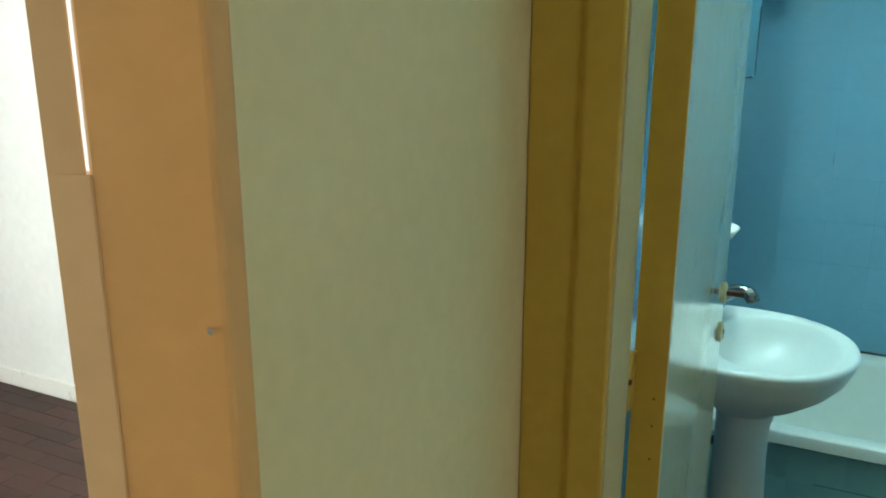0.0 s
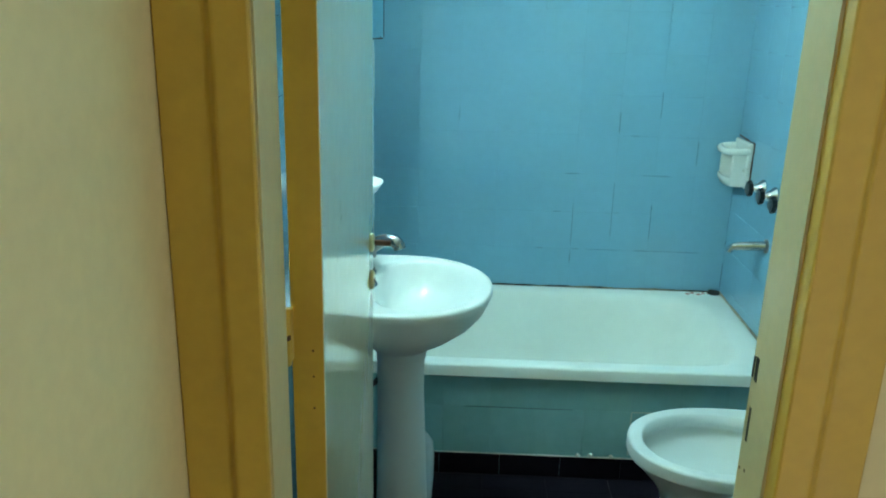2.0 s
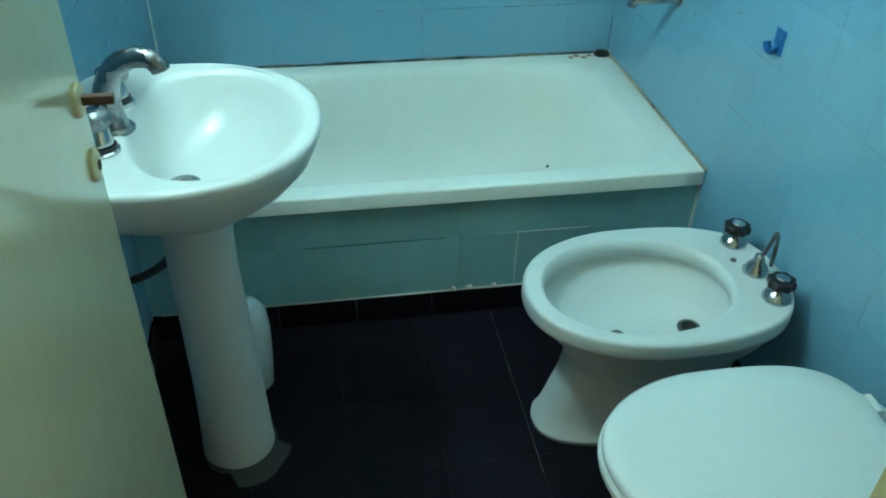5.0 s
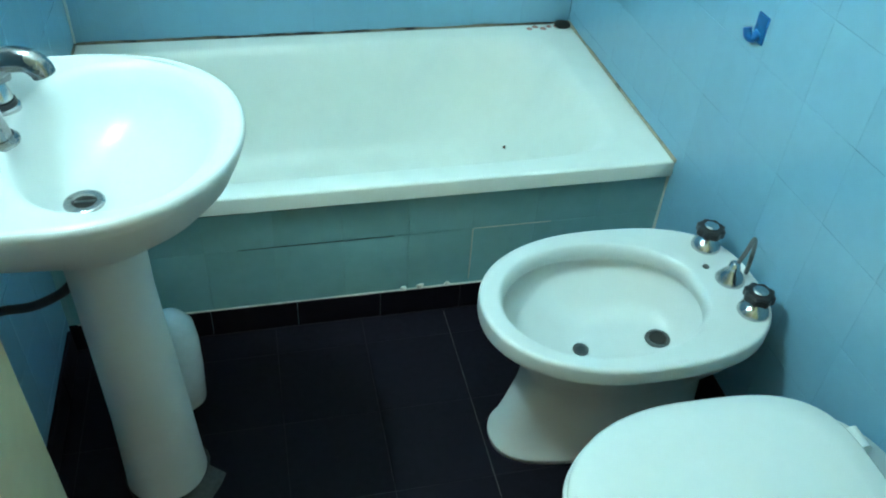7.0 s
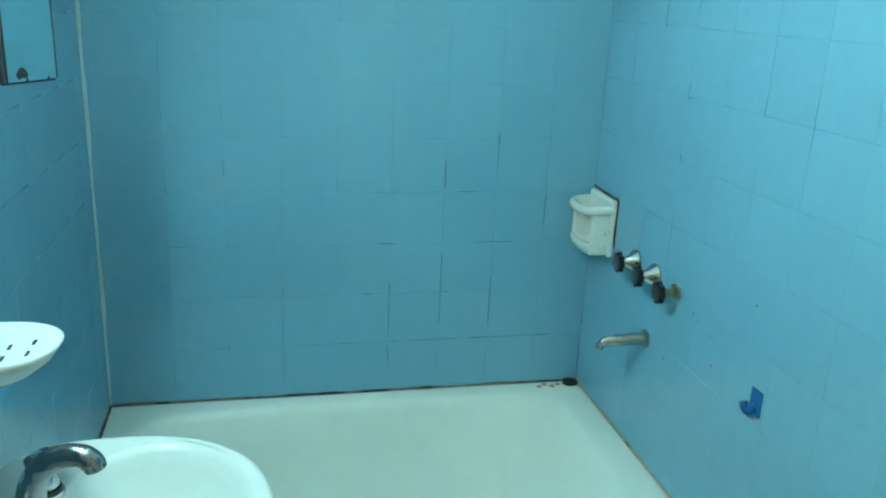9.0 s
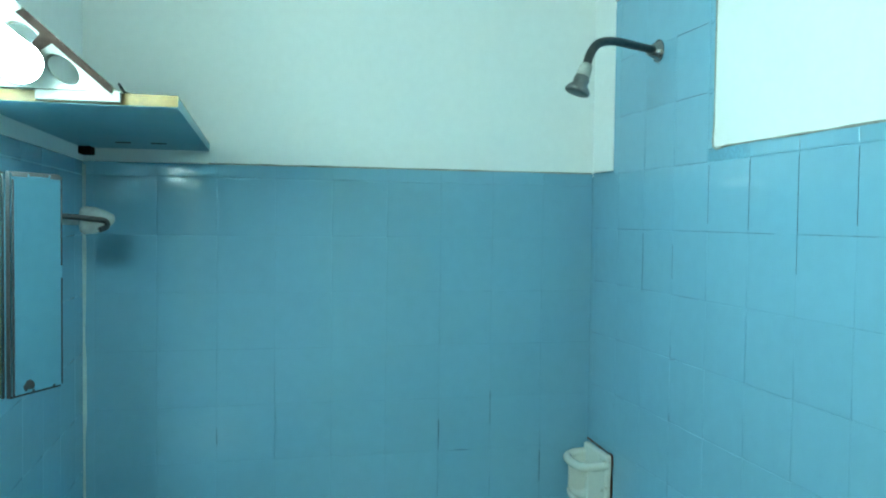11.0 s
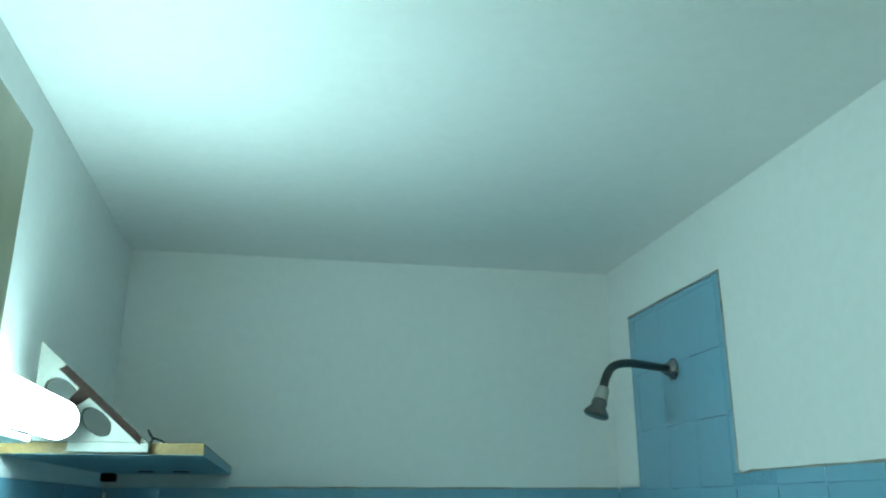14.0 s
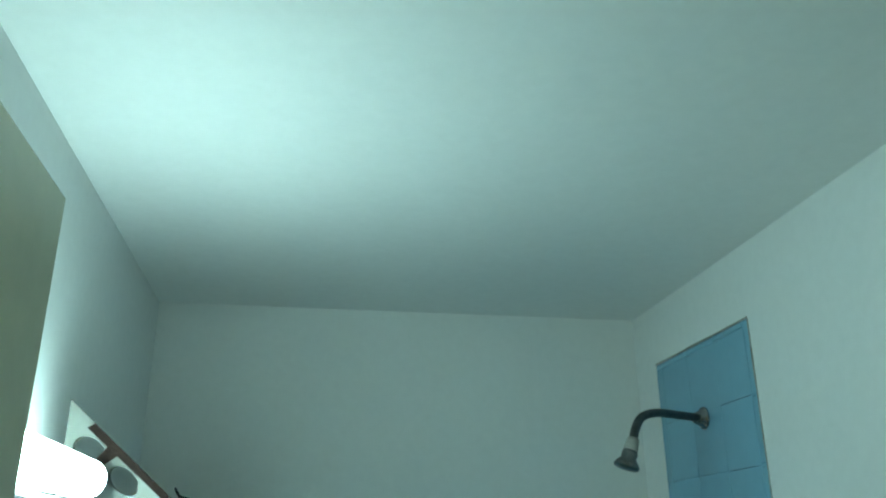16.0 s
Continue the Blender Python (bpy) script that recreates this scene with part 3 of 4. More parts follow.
outer = [pot(0.205, -1.115, 0.066, 0.062, 0.615), pot(0.21, -1.115, 0.095, 0.095, 0.640), pot(0.213, -1.115, 0.135, 0.145, 0.668), basin_ring(0.052, 0.705), basin_ring(0.022, 0.740),
         basin_ring(0.006, 0.775), basin_ring(0.0, 0.792), basin_ring(0.002, 0.800), basin_ring(0.008, BZ), basin_ring(0.016, BZ - 0.001)]
inner = [lift(egg(0.275, -1.113, 0.123, 0.421, 0.203, 2.6, 2.0, 72), BZ - 0.0022), lift(egg(0.275, -1.113, 0.128, 0.416, 0.198, 2.6, 2.0, 72), BZ - 0.003), lift(egg(0.273, -1.113, 0.136, 0.406, 0.189, 2.5, 2.0, 72), BZ - 0.012),
         lift(egg(0.268, -1.113, 0.143, 0.392, 0.178, 2.4, 2.0, 72), BZ - 0.035), lift(egg(0.258, -1.115, 0.150, 0.365, 0.160, 2.2, 2.1, 72), BZ - 0.070),
         lift(egg(0.240, -1.118, 0.158, 0.320, 0.115, 2.1, 2.1, 72), BZ - 0.100), lift(egg(0.212, -1.122, 0.165, 0.262, 0.055, 2, 2, 72), BZ - 0.117),
         lift(egg(0.204, -1.124, 0.178, 0.230, 0.026, 2, 2, 72), BZ - 0.121)]
part("bowl", local(loft(outer + inner, cap0=True), basin), ceramic, basin, smooth=True)
ped = [pot(0.215, -1.116, 0.078, 0.078, 0.0), pot(0.215, -1.116, 0.077, 0.077, 0.012), pot(0.215, -1.116, 0.075, 0.074, 0.06), pot(0.215, -1.116, 0.070, 0.069, 0.20), pot(0.212, -1.116, 0.066, 0.064, 0.36),
       pot(0.209, -1.116, 0.063, 0.061, 0.50), pot(0.209, -1.116, 0.064, 0.061, 0.58), pot(0.212, -1.118, 0.070, 0.070, 0.625), pot(0.212, -1.118, 0.080, 0.080, 0.648)]
part("pedestal", local(loft(ped), basin), ceramic, basin, smooth=True)
dr = part("drain", local(turned([(0, 0.030), (0.0035, 0.0295), (0.0048, 0.027), (0.0045, 0.018), (0.001, 0.016)], (0.204, -1.124, BZ - 0.1215), "z"), basin), chrome, basin, "bright metal drain ring, stained at the rim")
part("drain_hole", local(turned([(0, 0.0155), (0.0012, 0.0155)], (0.204, -1.124, BZ - 0.1203), "z"), basin), dark_hole, dr)
part("drain_bar", local(boxes((0.190, 0.218, -1.1265, -1.1215, BZ - 0.1192, BZ - 0.1178)), basin), chrome_dull, dr)
tap = thing("basin_tap", "worn chrome swan-neck basin tap with two handles", "tap", at=(0.085, -1.122, BZ))
part("spout", local(tube([(0.116, -1.129, 0.800), (0.111, -1.127, 0.832), (0.114, -1.126, 0.866), (0.131, -1.130, 0.900), (0.159, -1.137, 0.921), (0.188, -1.144, 0.924), (0.202, -1.148, 0.915), (0.206, -1.149, 0.905)],
                         0.012, 20, radii=[0.0245, 0.0220, 0.0200, 0.0185, 0.0170, 0.0160, 0.0162, 0.0150]), tap), tap_metal, tap, smooth=True)
part("flange", local(turned([(0, 0.031), (0.004, 0.031), (0.010, 0.025)], (0.116, -1.129, 0.798), "z"), tap), tap_metal, tap, smooth=False)
for y in (-1.040, -1.206):
    h = part("handle", local(turned([(0, 0.027), (0.006, 0.0265), (0.008, 0.023)], (0.108, y, 0.799), "z"), tap), chrome, tap, "chrome ring at the foot of the handle", smooth=False)
    part("gasket", local(turned([(0.008, 0.0235), (0.015, 0.0225)], (0.108, y, 0.799), "z"), tap), black_plastic, h, "black rubber ring")
    part("stem", local(turned([(0.015, 0.0205), (0.020, 0.0195), (0.040, 0.0150), (0.046, 0.012)], (0.108, y, 0.799), "z"), tap), chrome, h, smooth=True)
    grip = local(turned([(0.044, 0.013), (0.047, 0.023), (0.064, 0.025), (0.071, 0.019), (0.074, 0.006)], (0.108, y, 0.799), "z", 40), tap)
    for v in grip.verts:
        dx, dy = v.co.x - (0.108 - 0.085), v.co.y - (y + 1.122)
        k = 1 + 0.10 * math.cos(4 * math.atan2(dy, dx))
        v.co.x, v.co.y = 0.023 + dx * k, y + 1.122 + dy * k
    part("knob", grip, tap_metal, h, smooth=True)
hose = thing("basin_hose", "black rubber water hose behind the pedestal", "hose", at=(0.05, -1.12, 0.5))
part("hose", local(tube([(0.0, -1.10, 0.455), (0.03, -1.098, 0.462), (0.08, -1.105, 0.472), (0.14, -1.12, 0.514), (0.17, -1.12, 0.56)], 0.008), hose), rubber, hose, smooth=True)
part("valve", local(tube([(0.0, -1.06, 0.55), (0.04, -1.06, 0.555), (0.07, -1.08, 0.60), (0.08, -1.10, 0.68)], 0.007), hose), rubber, hose, smooth=True)
cement_blob = bmesh.new()
ring = []
for k in range(28):
    a = 2 * math.pi * k / 28
    r = 0.083 + 0.012 * noise.noise(Vector((math.cos(a) * 1.7, math.sin(a) * 1.7, 3)))
    if -1.0 < a - 5.6 < 0.7:
        r += 0.035
    ring.append((0.216 + r * math.cos(a), -1.118 + r * math.sin(a)))
loft([lift(ring, 0.0), lift([(0.216 + (x - 0.216) * 0.93, -1.118 + (y + 1.118) * 0.93) for x, y in ring], 0.005)], bm=cement_blob)
tagged(finish("cement_patch", cement_blob, cement), "grey cement patch round the pedestal foot", "cement", kind="structure")
pail = thing("plastic_pot", "thin white plastic pot behind the pedestal", "pot", at=(0.245, -0.955, 0))
pr = [pot(0.248, -0.935, 0.036, 0.036, 0.0), pot(0.248, -0.935, 0.044, 0.044, 0.01), pot(0.248, -0.935, 0.050, 0.050, 0.10), pot(0.248, -0.935, 0.051, 0.051, 0.18), pot(0.248, -0.935, 0.046, 0.046, 0.225),
      pot(0.248, -0.935, 0.030, 0.030, 0.250), pot(0.248, -0.935, 0.012, 0.012, 0.256)]
part("body", local(loft(pr), pail), bag_plastic, pail, smooth=True)

# ---- bidet ----
bidet = thing("bidet", "white ceramic bidet with dirty drain beside the bathtub", "bidet", at=(1.12, -1.152, 0))
YB = -1.152


def bid(g, z, x0=0.830, n1=2.75):
    return lift(egg(1.10, YB, x0 + g, 1.388 - g * 0.2, 0.194 - g, 2.1, n1, 72), z)


def foot(x0, x1, hy, z, n=2.6):
    return lift(egg((x0 + x1) / 2, YB, x0, x1, hy, n, n, 72), z)


body = [foot(0.880, 1.34, 0.098, 0.0), foot(0.880, 1.34, 0.098, 0.014), foot(0.886, 1.338, 0.094, 0.018), foot(0.903, 1.335, 0.087, 0.07), foot(0.928, 1.33, 0.083, 0.15), foot(0.938, 1.335, 0.092, 0.20), foot(0.930, 1.345, 0.118, 0.235),
        foot(0.900, 1.37, 0.150, 0.285), bid(0.020, 0.336), bid(0.004, 0.350), bid(0.001, 0.354), bid(0.0, 0.360), bid(0.0, 0.384), bid(0.0015, 0.389), bid(0.005, 0.3918), bid(0.010, 0.392), bid(0.018, 0.392)]


def bi(x0, x1, hy, z, n0=2.05, n1=2.3):
    return lift(egg(1.06, YB - 0.003, x0, x1, hy, n0, n1, 72), z)


body += [bi(0.861, 1.279, 0.160, 0.392), bi(0.866, 1.274, 0.155, 0.3915), bi(0.870, 1.270, 0.1515, 0.389), bi(0.875, 1.266, 0.147, 0.380), bi(0.878, 1.266, 0.145, 0.360), bi(0.858, 1.282, 0.164, 0.347), bi(0.860, 1.280, 0.161, 0.338), bi(0.884, 1.268, 0.138, 0.316), bi(0.930, 1.252, 0.105, 0.285),
         bi(0.99, 1.238, 0.07, 0.262), bi(1.02, 1.225, 0.03, 0.257)]
part("body", local(loft(body), bidet), ceramic, bidet, smooth=True)
d2 = part("drain", local(turned([(0, 0.026), (0.004, 0.025), (0.005, 0.019), (0.002, 0.018)], (1.208, YB - 0.010, 0.2575), "z"), bidet), chrome_dull, bidet, "tarnished drain ring")
part("drain_hole", local(turned([(0, 0.0175), (0.0015, 0.0175)], (1.208, YB - 0.010, 0.2598), "z"), bidet), dark_hole, d2)
part("jet_hole", local(turned([(0, 0.016), (0.003, 0.016), (0.0035, 0.010), (0.002, 0.009)], (1.042, YB - 0.012, 0.2578), "z"), bidet), chrome_dull, bidet, "small tarnished spray hole")
part("overflow", local(turned([(0, 0.007), (0.003, 0.006)], (1.305, YB + 0.045, 0.3915), "z", 16), bidet), chrome_dull, bidet)


def lobed_knob(c, axis, out, r=0.024, depth=0.020):
    """A black lobed tap knob with a chrome cap, at c along an axis; out: +1 or -1."""
    ring_pts = []
    bm = bmesh.new()
    rows = []
    for h, k in ((0, 0.86), (0.003, 1.0), (depth - 0.003, 1.0), (depth, 0.84)):
        row = []
        for i in range(40):
            a = 2 * math.pi * i / 40
            rr = r * k * (1 + 0.07 * math.cos(8 * a))
            u, v = rr * math.cos(a), rr * math.sin(a)
            row.append(Vector(c) + (Vector((u, v, h)) if axis == "z" else Vector((out * h, u, v))))
        rows.append(row)
    return loft(rows, bm=bm)


for y in (-1.045, -1.240):
    k = thing("bidet_tap", "bidet tap with black lobed knob and chrome dome", "tap", group="bidet taps", at=(1.335, y, 0.392))
    part("dome", local(turned([(0, 0.030), (0.004, 0.030), (0.012, 0.027), (0.020, 0.019), (0.026, 0.010), (0.036, 0.0085)], (1.335, y, 0.390), "z"), k), chrome, k, smooth=True)
    kn = part("knob", local(lobed_knob((1.335, y, 0.423), "z", 1, 0.0275, 0.019), k), black_plastic, k, "black lobed knob")
    part("cap", local(turned([(0, 0.0145), (0.003, 0.0145), (0.005, 0.011)], (1.335, y, 0.4415), "z"), k), chrome, kn, "chrome cap")
k = thing("bidet_diverter", "chrome bidet diverter with a thin lever", "tap", at=(1.335, -1.150, 0.392))
part("dome", local(turned([(0, 0.029), (0.004, 0.029), (0.018, 0.021), (0.028, 0.013), (0.034, 0.012), (0.044, 0.009), (0.047, 0.003)], (1.335, -1.150, 0.390), "z"), k), chrome, k, smooth=True)
part("lever", local(tube([(1.337, -1.150, 0.425), (1.352, -1.146, 0.455), (1.362, -1.142, 0.482), (1.370, -1.139, 0.470), (1.374, -1.140, 0.43), (1.374, -1.141, 0.395)], 0.0045, 10), k), chrome_dull, k, smooth=True)

# ---- toilet ----
toilet = thing("toilet", "white ceramic toilet with the lid closed", "toilet", at=(1.12, -1.615, 0))
YT = -1.615


def ft(x0, x1, hy, z, n=2.5):
    return lift(egg((x0 + x1) / 2, YT, x0, x1, hy, n, n, 72), z)


def lid_ring(g, z, x0=0.838, x1=1.340):
    return lift(egg(1.08, YT, x0 + g, x1 - g, 0.182 - g, 2.1, 3.4, 72), z)


part("bowl", local(loft([ft(0.93, 1.38, 0.105, 0), ft(0.93, 1.38, 0.105, 0.012), ft(0.955, 1.375, 0.092, 0.05), ft(0.97, 1.375, 0.095, 0.16), ft(0.93, 1.385, 0.135, 0.27), ft(0.865, 1.392, 0.175, 0.345),
                         ft(0.845, 1.396, 0.185, 0.375), ft(0.850, 1.396, 0.182, 0.383)]), toilet), ceramic, toilet, smooth=True)
part("seat", local(loft([lid_ring(0.004, 0.383), lid_ring(0.0, 0.388), lid_ring(0.0, 0.398), lid_ring(0.005, 0.403)]), toilet), seat_plastic, toilet, smooth=False)
part("lid", local(loft([lid_ring(0.010, 0.405), lid_ring(0.004, 0.409), lid_ring(0.005, 0.416), lid_ring(0.012, 0.422), lid_ring(0.05, 0.4245), lid_ring(0.12, 0.4255)]), toilet), seat_plastic, toilet, smooth=True)
for dy in (-0.07, 0.07):
    part("hinge", local(turned([(0, 0.012), (0.04, 0.012)], (1.352, YT + dy - 0.02, 0.395), "y", 14), toilet), seat_plastic, toilet)

# ---- bath fittings on the east wall ----
for i, y in enumerate((-0.318, -0.433, -0.549)):
    k = thing("bath_tap", "black lobed bath tap knob on " + ("a corroded stem" if i == 2 else "a chrome bell flange"), "tap", group="bath taps", at=(W, y, 0.905))
    if i < 2:
        part("flange", local(turned([(0, 0.032), (-0.004, 0.032), (-0.020, 0.020), (-0.036, 0.011), (-0.045, 0.009)], (W, y + 0.0, 0.905), "x"), k), chrome, k, "bright chrome bell flange", smooth=True)
    else:
        part("flange", local(turned([(0, 0.020), (-0.010, 0.022), (-0.014, 0.012), (-0.045, 0.009)], (W, y, 0.905), "x", 12), k), brass, k, "corroded brass stem", smooth=False)
    kn = part("knob", local(lobed_knob((W - 0.042, y, 0.905), "x", -1, 0.027, 0.015), k), black_plastic, k, "black lobed knob")
    part("cap", local(turned([(0, 0.019), (-0.003, 0.019), (-0.005, 0.014)], (W - 0.0565, y, 0.905), "x"), k), chrome_dull, kn)
sp = thing("bath_spout", "chrome bath spout on the tiled wall", "tap", at=(W, -0.42, 0.727))
part("pipe", local(tube([(W, -0.420, 0.728), (W - 0.06, -0.412, 0.724), (W - 0.098, -0.406, 0.720), (W - 0.112, -0.403, 0.712), (W - 0.118, -0.402, 0.698)], 0.0115, 16, radii=[0.0180, 0.0155, 0.0135, 0.0125, 0.0118]), sp), chrome, sp, smooth=True)
part("flange", local(turned([(0, 0.025), (-0.005, 0.024), (-0.009, 0.016)], (W, -0.420, 0.728), "x"), sp), chrome_dull, sp)
dish = thing("soap_dish", "white ceramic soap dish with a grab bar, in the corner", "soap dish", at=(W, -0.092, 0.95))
part("plate", local(box(W - 0.020, W - 0.0005, -0.172, -0.012, 0.868, 1.034, 0.007, 3), dish), ceramic_old, dish, smooth=False)
part("tray", local(loft([lift(egg(W - 0.03, -0.092, W - 0.075, W - 0.012, 0.068, 3, 4, 48), 0.872), lift(egg(W - 0.03, -0.092, W - 0.085, W - 0.012, 0.074, 3, 4, 48), 0.890),
                         lift(egg(W - 0.03, -0.092, W - 0.088, W - 0.012, 0.075, 3, 4, 48), 0.905), lift(egg(W - 0.03, -0.092, W - 0.081, W - 0.016, 0.068, 3, 4, 48), 0.906),
                         lift(egg(W - 0.03, -0.092, W - 0.074, W - 0.020, 0.062, 3, 4, 48), 0.893)]), dish), ceramic_old, dish, smooth=True)
for y in (-0.166, -0.030):
    part("cheek", local(box(W - 0.070, W - 0.006, y, y + 0.012, 0.874, 1.000, 0.005, 2), dish), ceramic_old, dish)
part("grab_bar", local(tube([(W - 0.012, -0.164, 1.005), (W - 0.05, -0.163, 1.003), (W - 0.076, -0.150, 1.0), (W - 0.086, -0.115, 0.998), (W - 0.086, -0.065, 0.998), (W - 0.076, -0.033, 1.0), (W - 0.05, -0.020, 1.003), (W - 0.012, -0.020, 1.005)],
                       0.0125, 14), dish), ceramic_old, dish, smooth=True)
hook = thing("wall_hook", "bright blue plastic stick-on hook", "hook", at=(W, -0.905, 0.80))
part("plate", local(box(W - 0.004, W, -0.930, -0.894, 0.776, 0.830, 0.0015), hook), blue_plastic, hook)
part("hook", local(tube([(W - 0.003, -0.912, 0.795), (W - 0.012, -0.908, 0.782), (W - 0.019, -0.902, 0.787), (W - 0.021, -0.898, 0.800)], 0.0085, 10), hook), blue_plastic, hook, smooth=True)
shower = thing("shower_head", "dull metal shower arm with small round rose", "shower", at=(W, -0.39, 2.104))
part("flange", local(turned([(0, 0.028), (-0.004, 0.028), (-0.010, 0.020), (-0.024, 0.014), (-0.030, 0.011)], (W, -0.392, 2.104), "x"), shower), tap_metal, shower, "tarnished silver bell flange", smooth=True)
part("arm", local(tube([(W - 0.02, -0.400, 2.104), (W - 0.09, -0.438, 2.103), (W - 0.160, -0.476, 2.101), (W - 0.208, -0.502, 2.087), (W - 0.232, -0.515, 2.060), (W - 0.244, -0.522, 2.030)], 0.0100, 16), shower), chrome_dark, shower, smooth=True)
R = Matrix.Translation((W - 0.244, -0.522, 2.030)) @ Matrix.Rotation(radians(20), 4, "Y")
for nm, prof, mat in (("joint", [(0.006, 0.011), (0.0, 0.014), (-0.020, 0.016), (-0.025, 0.014)], joint_grey), ("rose", [(-0.024, 0.016), (-0.032, 0.018), (-0.042, 0.017), (-0.053, 0.026), (-0.059, 0.029), (-0.064, 0.027), (-0.065, 0.01)], chrome_dull)):
    bm = turned(prof, (0, 0, 0), "z")
    bmesh.ops.transform(bm, matrix=R, verts=bm.verts)
    part(nm, local(bm, shower), mat, shower, smooth=True)

# ---- west wall: lamp, shelf, mirror, soap shelf, rail holder ----
lamp = thing("fluorescent_lamp", "glowing white fluorescent wall lamp above the mirror", "lamp", at=(0.0, -1.1, 1.90))
LY0, LY1, LX, LZ = -1.37, -0.900, 0.098, 1.905
part("housing", local(box(0.0, 0.060, LY0, LY1 - 0.12, 1.876, 1.902, 0.006, 2), lamp), bracket_white, lamp, "white metal housing")
# tray added under the diffuser to hold some light off the basin
part("tray", local(box(LX - 0.060, LX - 0.012, LY0, LY1 - 0.11, LZ - 0.042, LZ - 0.0315, 0.004, 3), lamp), bracket_white, lamp, "white under-tray added to shade the basin")
# added strip over the diffuser: tames the bright spot on the ceiling
part("ceiling_shade", local(box(LX - 0.036, LX - 0.004, LY0 + 0.01, LY1 - 0.04, LZ + 0.032, LZ + 0.036, 0.0015, 2), lamp), bracket_white, lamp, "white strip added to shade the ceiling above the lamp")
part("diffuser", local(turned([(LY0 + 0.02, 0.02), (LY0 + 0.021, 0.030), (LY1 - 0.026, 0.030), (LY1 - 0.025, 0.02)], (LX, 0, LZ), "y", 24), lamp), glow, lamp, "glowing white diffuser", smooth=False)
part("end_cap", local(turned([(LY1 - 0.027, 0.0302), (LY1 - 0.016, 0.029), (LY1 - 0.006, 0.022), (LY1 - 0.001, 0.010), (LY1, 0.003)], (LX, 0, LZ), "y", 24), lamp), seat_plastic, lamp, "rounded white end cap", smooth=True)
part("end_cap", local(turned([(LY0, 0.003), (LY0 + 0.001, 0.010), (LY0 + 0.006, 0.022), (LY0 + 0.0205, 0.0302)], (LX, 0, LZ), "y", 24), lamp), seat_plastic, lamp, "rounded white end cap", smooth=True)

shelf = thing("wall_shelf", "blue painted wooden board shelf with raw yellow edge", "shelf", at=(0.15, -0.44, 1.86))
part("board", local(boxes((0.0, 0.313, -0.866, -0.004, 1.856, 1.874)), shelf), shelf_blue, shelf)
part("edge", local(boxes((0.004, 0.314, -0.8695, -0.866, 1.857, 1.8745)), shelf), raw_wood, shelf, "raw yellow front edge")
part("top", local(boxes((0.0, 0.313, -0.866, -0.004, 1.874, 1.8755)), shelf), raw_wood, shelf)
part("cleat", local(boxes((0.0, 0.03, -0.06, -0.004, 1.836, 1.856), bevel=0.003), shelf), brown_edge, shelf, "small dark wooden cleat")
for x in (0.11, 0.19):
    part("nail", local(boxes((x, x + 0.035, -0.20, -0.194, 1.8535, 1.8562)), shelf), rust, shelf)

bracket = thing("shelf_bracket", "white painted triangular plywood bracket with oval cut-outs", "bracket", at=(0.1, -0.875, 1.93))
BY0, BY1 = -0.884, -0.868
a0, a1 = Vector((0.047, 2.034)), Vector((0.226, 1.876))


def plate_with_holes(outline, holes, y0, y1):
    """A flat plate in x and z with oval holes, y0 to y1 thick."""
    bm = bmesh.new()
    edges = []
    for loop in (outline, *holes):
        vs = [bm.verts.new((x, y0, z)) for x, z in loop]
        edges += [bm.edges.new((vs[i], vs[(i + 1) % len(vs)])) for i in range(len(vs))]
    bmesh.ops.triangle_fill(bm, use_beauty=True, use_dissolve=False, edges=edges, normal=(0, -1, 0))
    ext = bmesh.ops.extrude_face_region(bm, geom=list(bm.faces))
    bmesh.ops.translate(bm, vec=(0, y1 - y0, 0), verts=[g for g in ext["geom"] if isinstance(g, bmesh.types.BMVert)])
    return bm


dd = (a1 - a0).normalized()
nn = Vector((-abs(dd.y), -abs(dd.x)))


def oval(cx, cz, long, short):
    pts = []
    for k in range(22):
        a = 2 * math.pi * k / 22
        p = Vector((cx, cz)) + dd * (long * math.cos(a)) + nn * (short * math.sin(a))
        pts.append((p.x, p.y))
    return pts


tri = [(0.047, 1.8755), (0.226, 1.8755), (0.047, 2.034)]
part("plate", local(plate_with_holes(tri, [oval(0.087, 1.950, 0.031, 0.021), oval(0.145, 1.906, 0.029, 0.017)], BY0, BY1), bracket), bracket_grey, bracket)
q = [a0 + dd * 0.058, a1 - dd * 0.012, a1 - dd * 0.004 + nn * 0.011, a0 + dd * 0.054 + nn * 0.013]
part("rail", local(loft([[(p.x, BY0 - 0.003, p.y) for p in q], [(p.x, BY0 - 0.0002, p.y) for p in q]]), bracket), brown_edge, bracket, "brown unpainted sloping edge")
q2 = [a0 + dd * 0.100 + nn * 0.012, a0 + dd * 0.122 + nn * 0.012, a0 + dd * 0.113 + nn * 0.055, a0 + dd * 0.103 + nn * 0.055]
part("web", local(loft([[(p.x, BY0 - 0.0028, p.y) for p in q2], [(p.x, BY0 - 0.0002, p.y) for p in q2]]), bracket), brown_edge, bracket)
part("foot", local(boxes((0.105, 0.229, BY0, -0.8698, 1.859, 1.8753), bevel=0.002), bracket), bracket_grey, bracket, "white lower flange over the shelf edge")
scrap = thing("wire_scrap", "thin dark twisted wire end on the shelf", "wire", at=(0.23, -0.80, 1.8755))
part("wire", local(tube([(0.215, -0.80, 1.877), (0.222, -0.80, 1.886), (0.212, -0.79, 1.902), (0.219, -0.79, 1.890), (0.236, -0.79, 1.884), (0.243, -0.80, 1.878)], 0.0018, 6), scrap), mould, scrap)

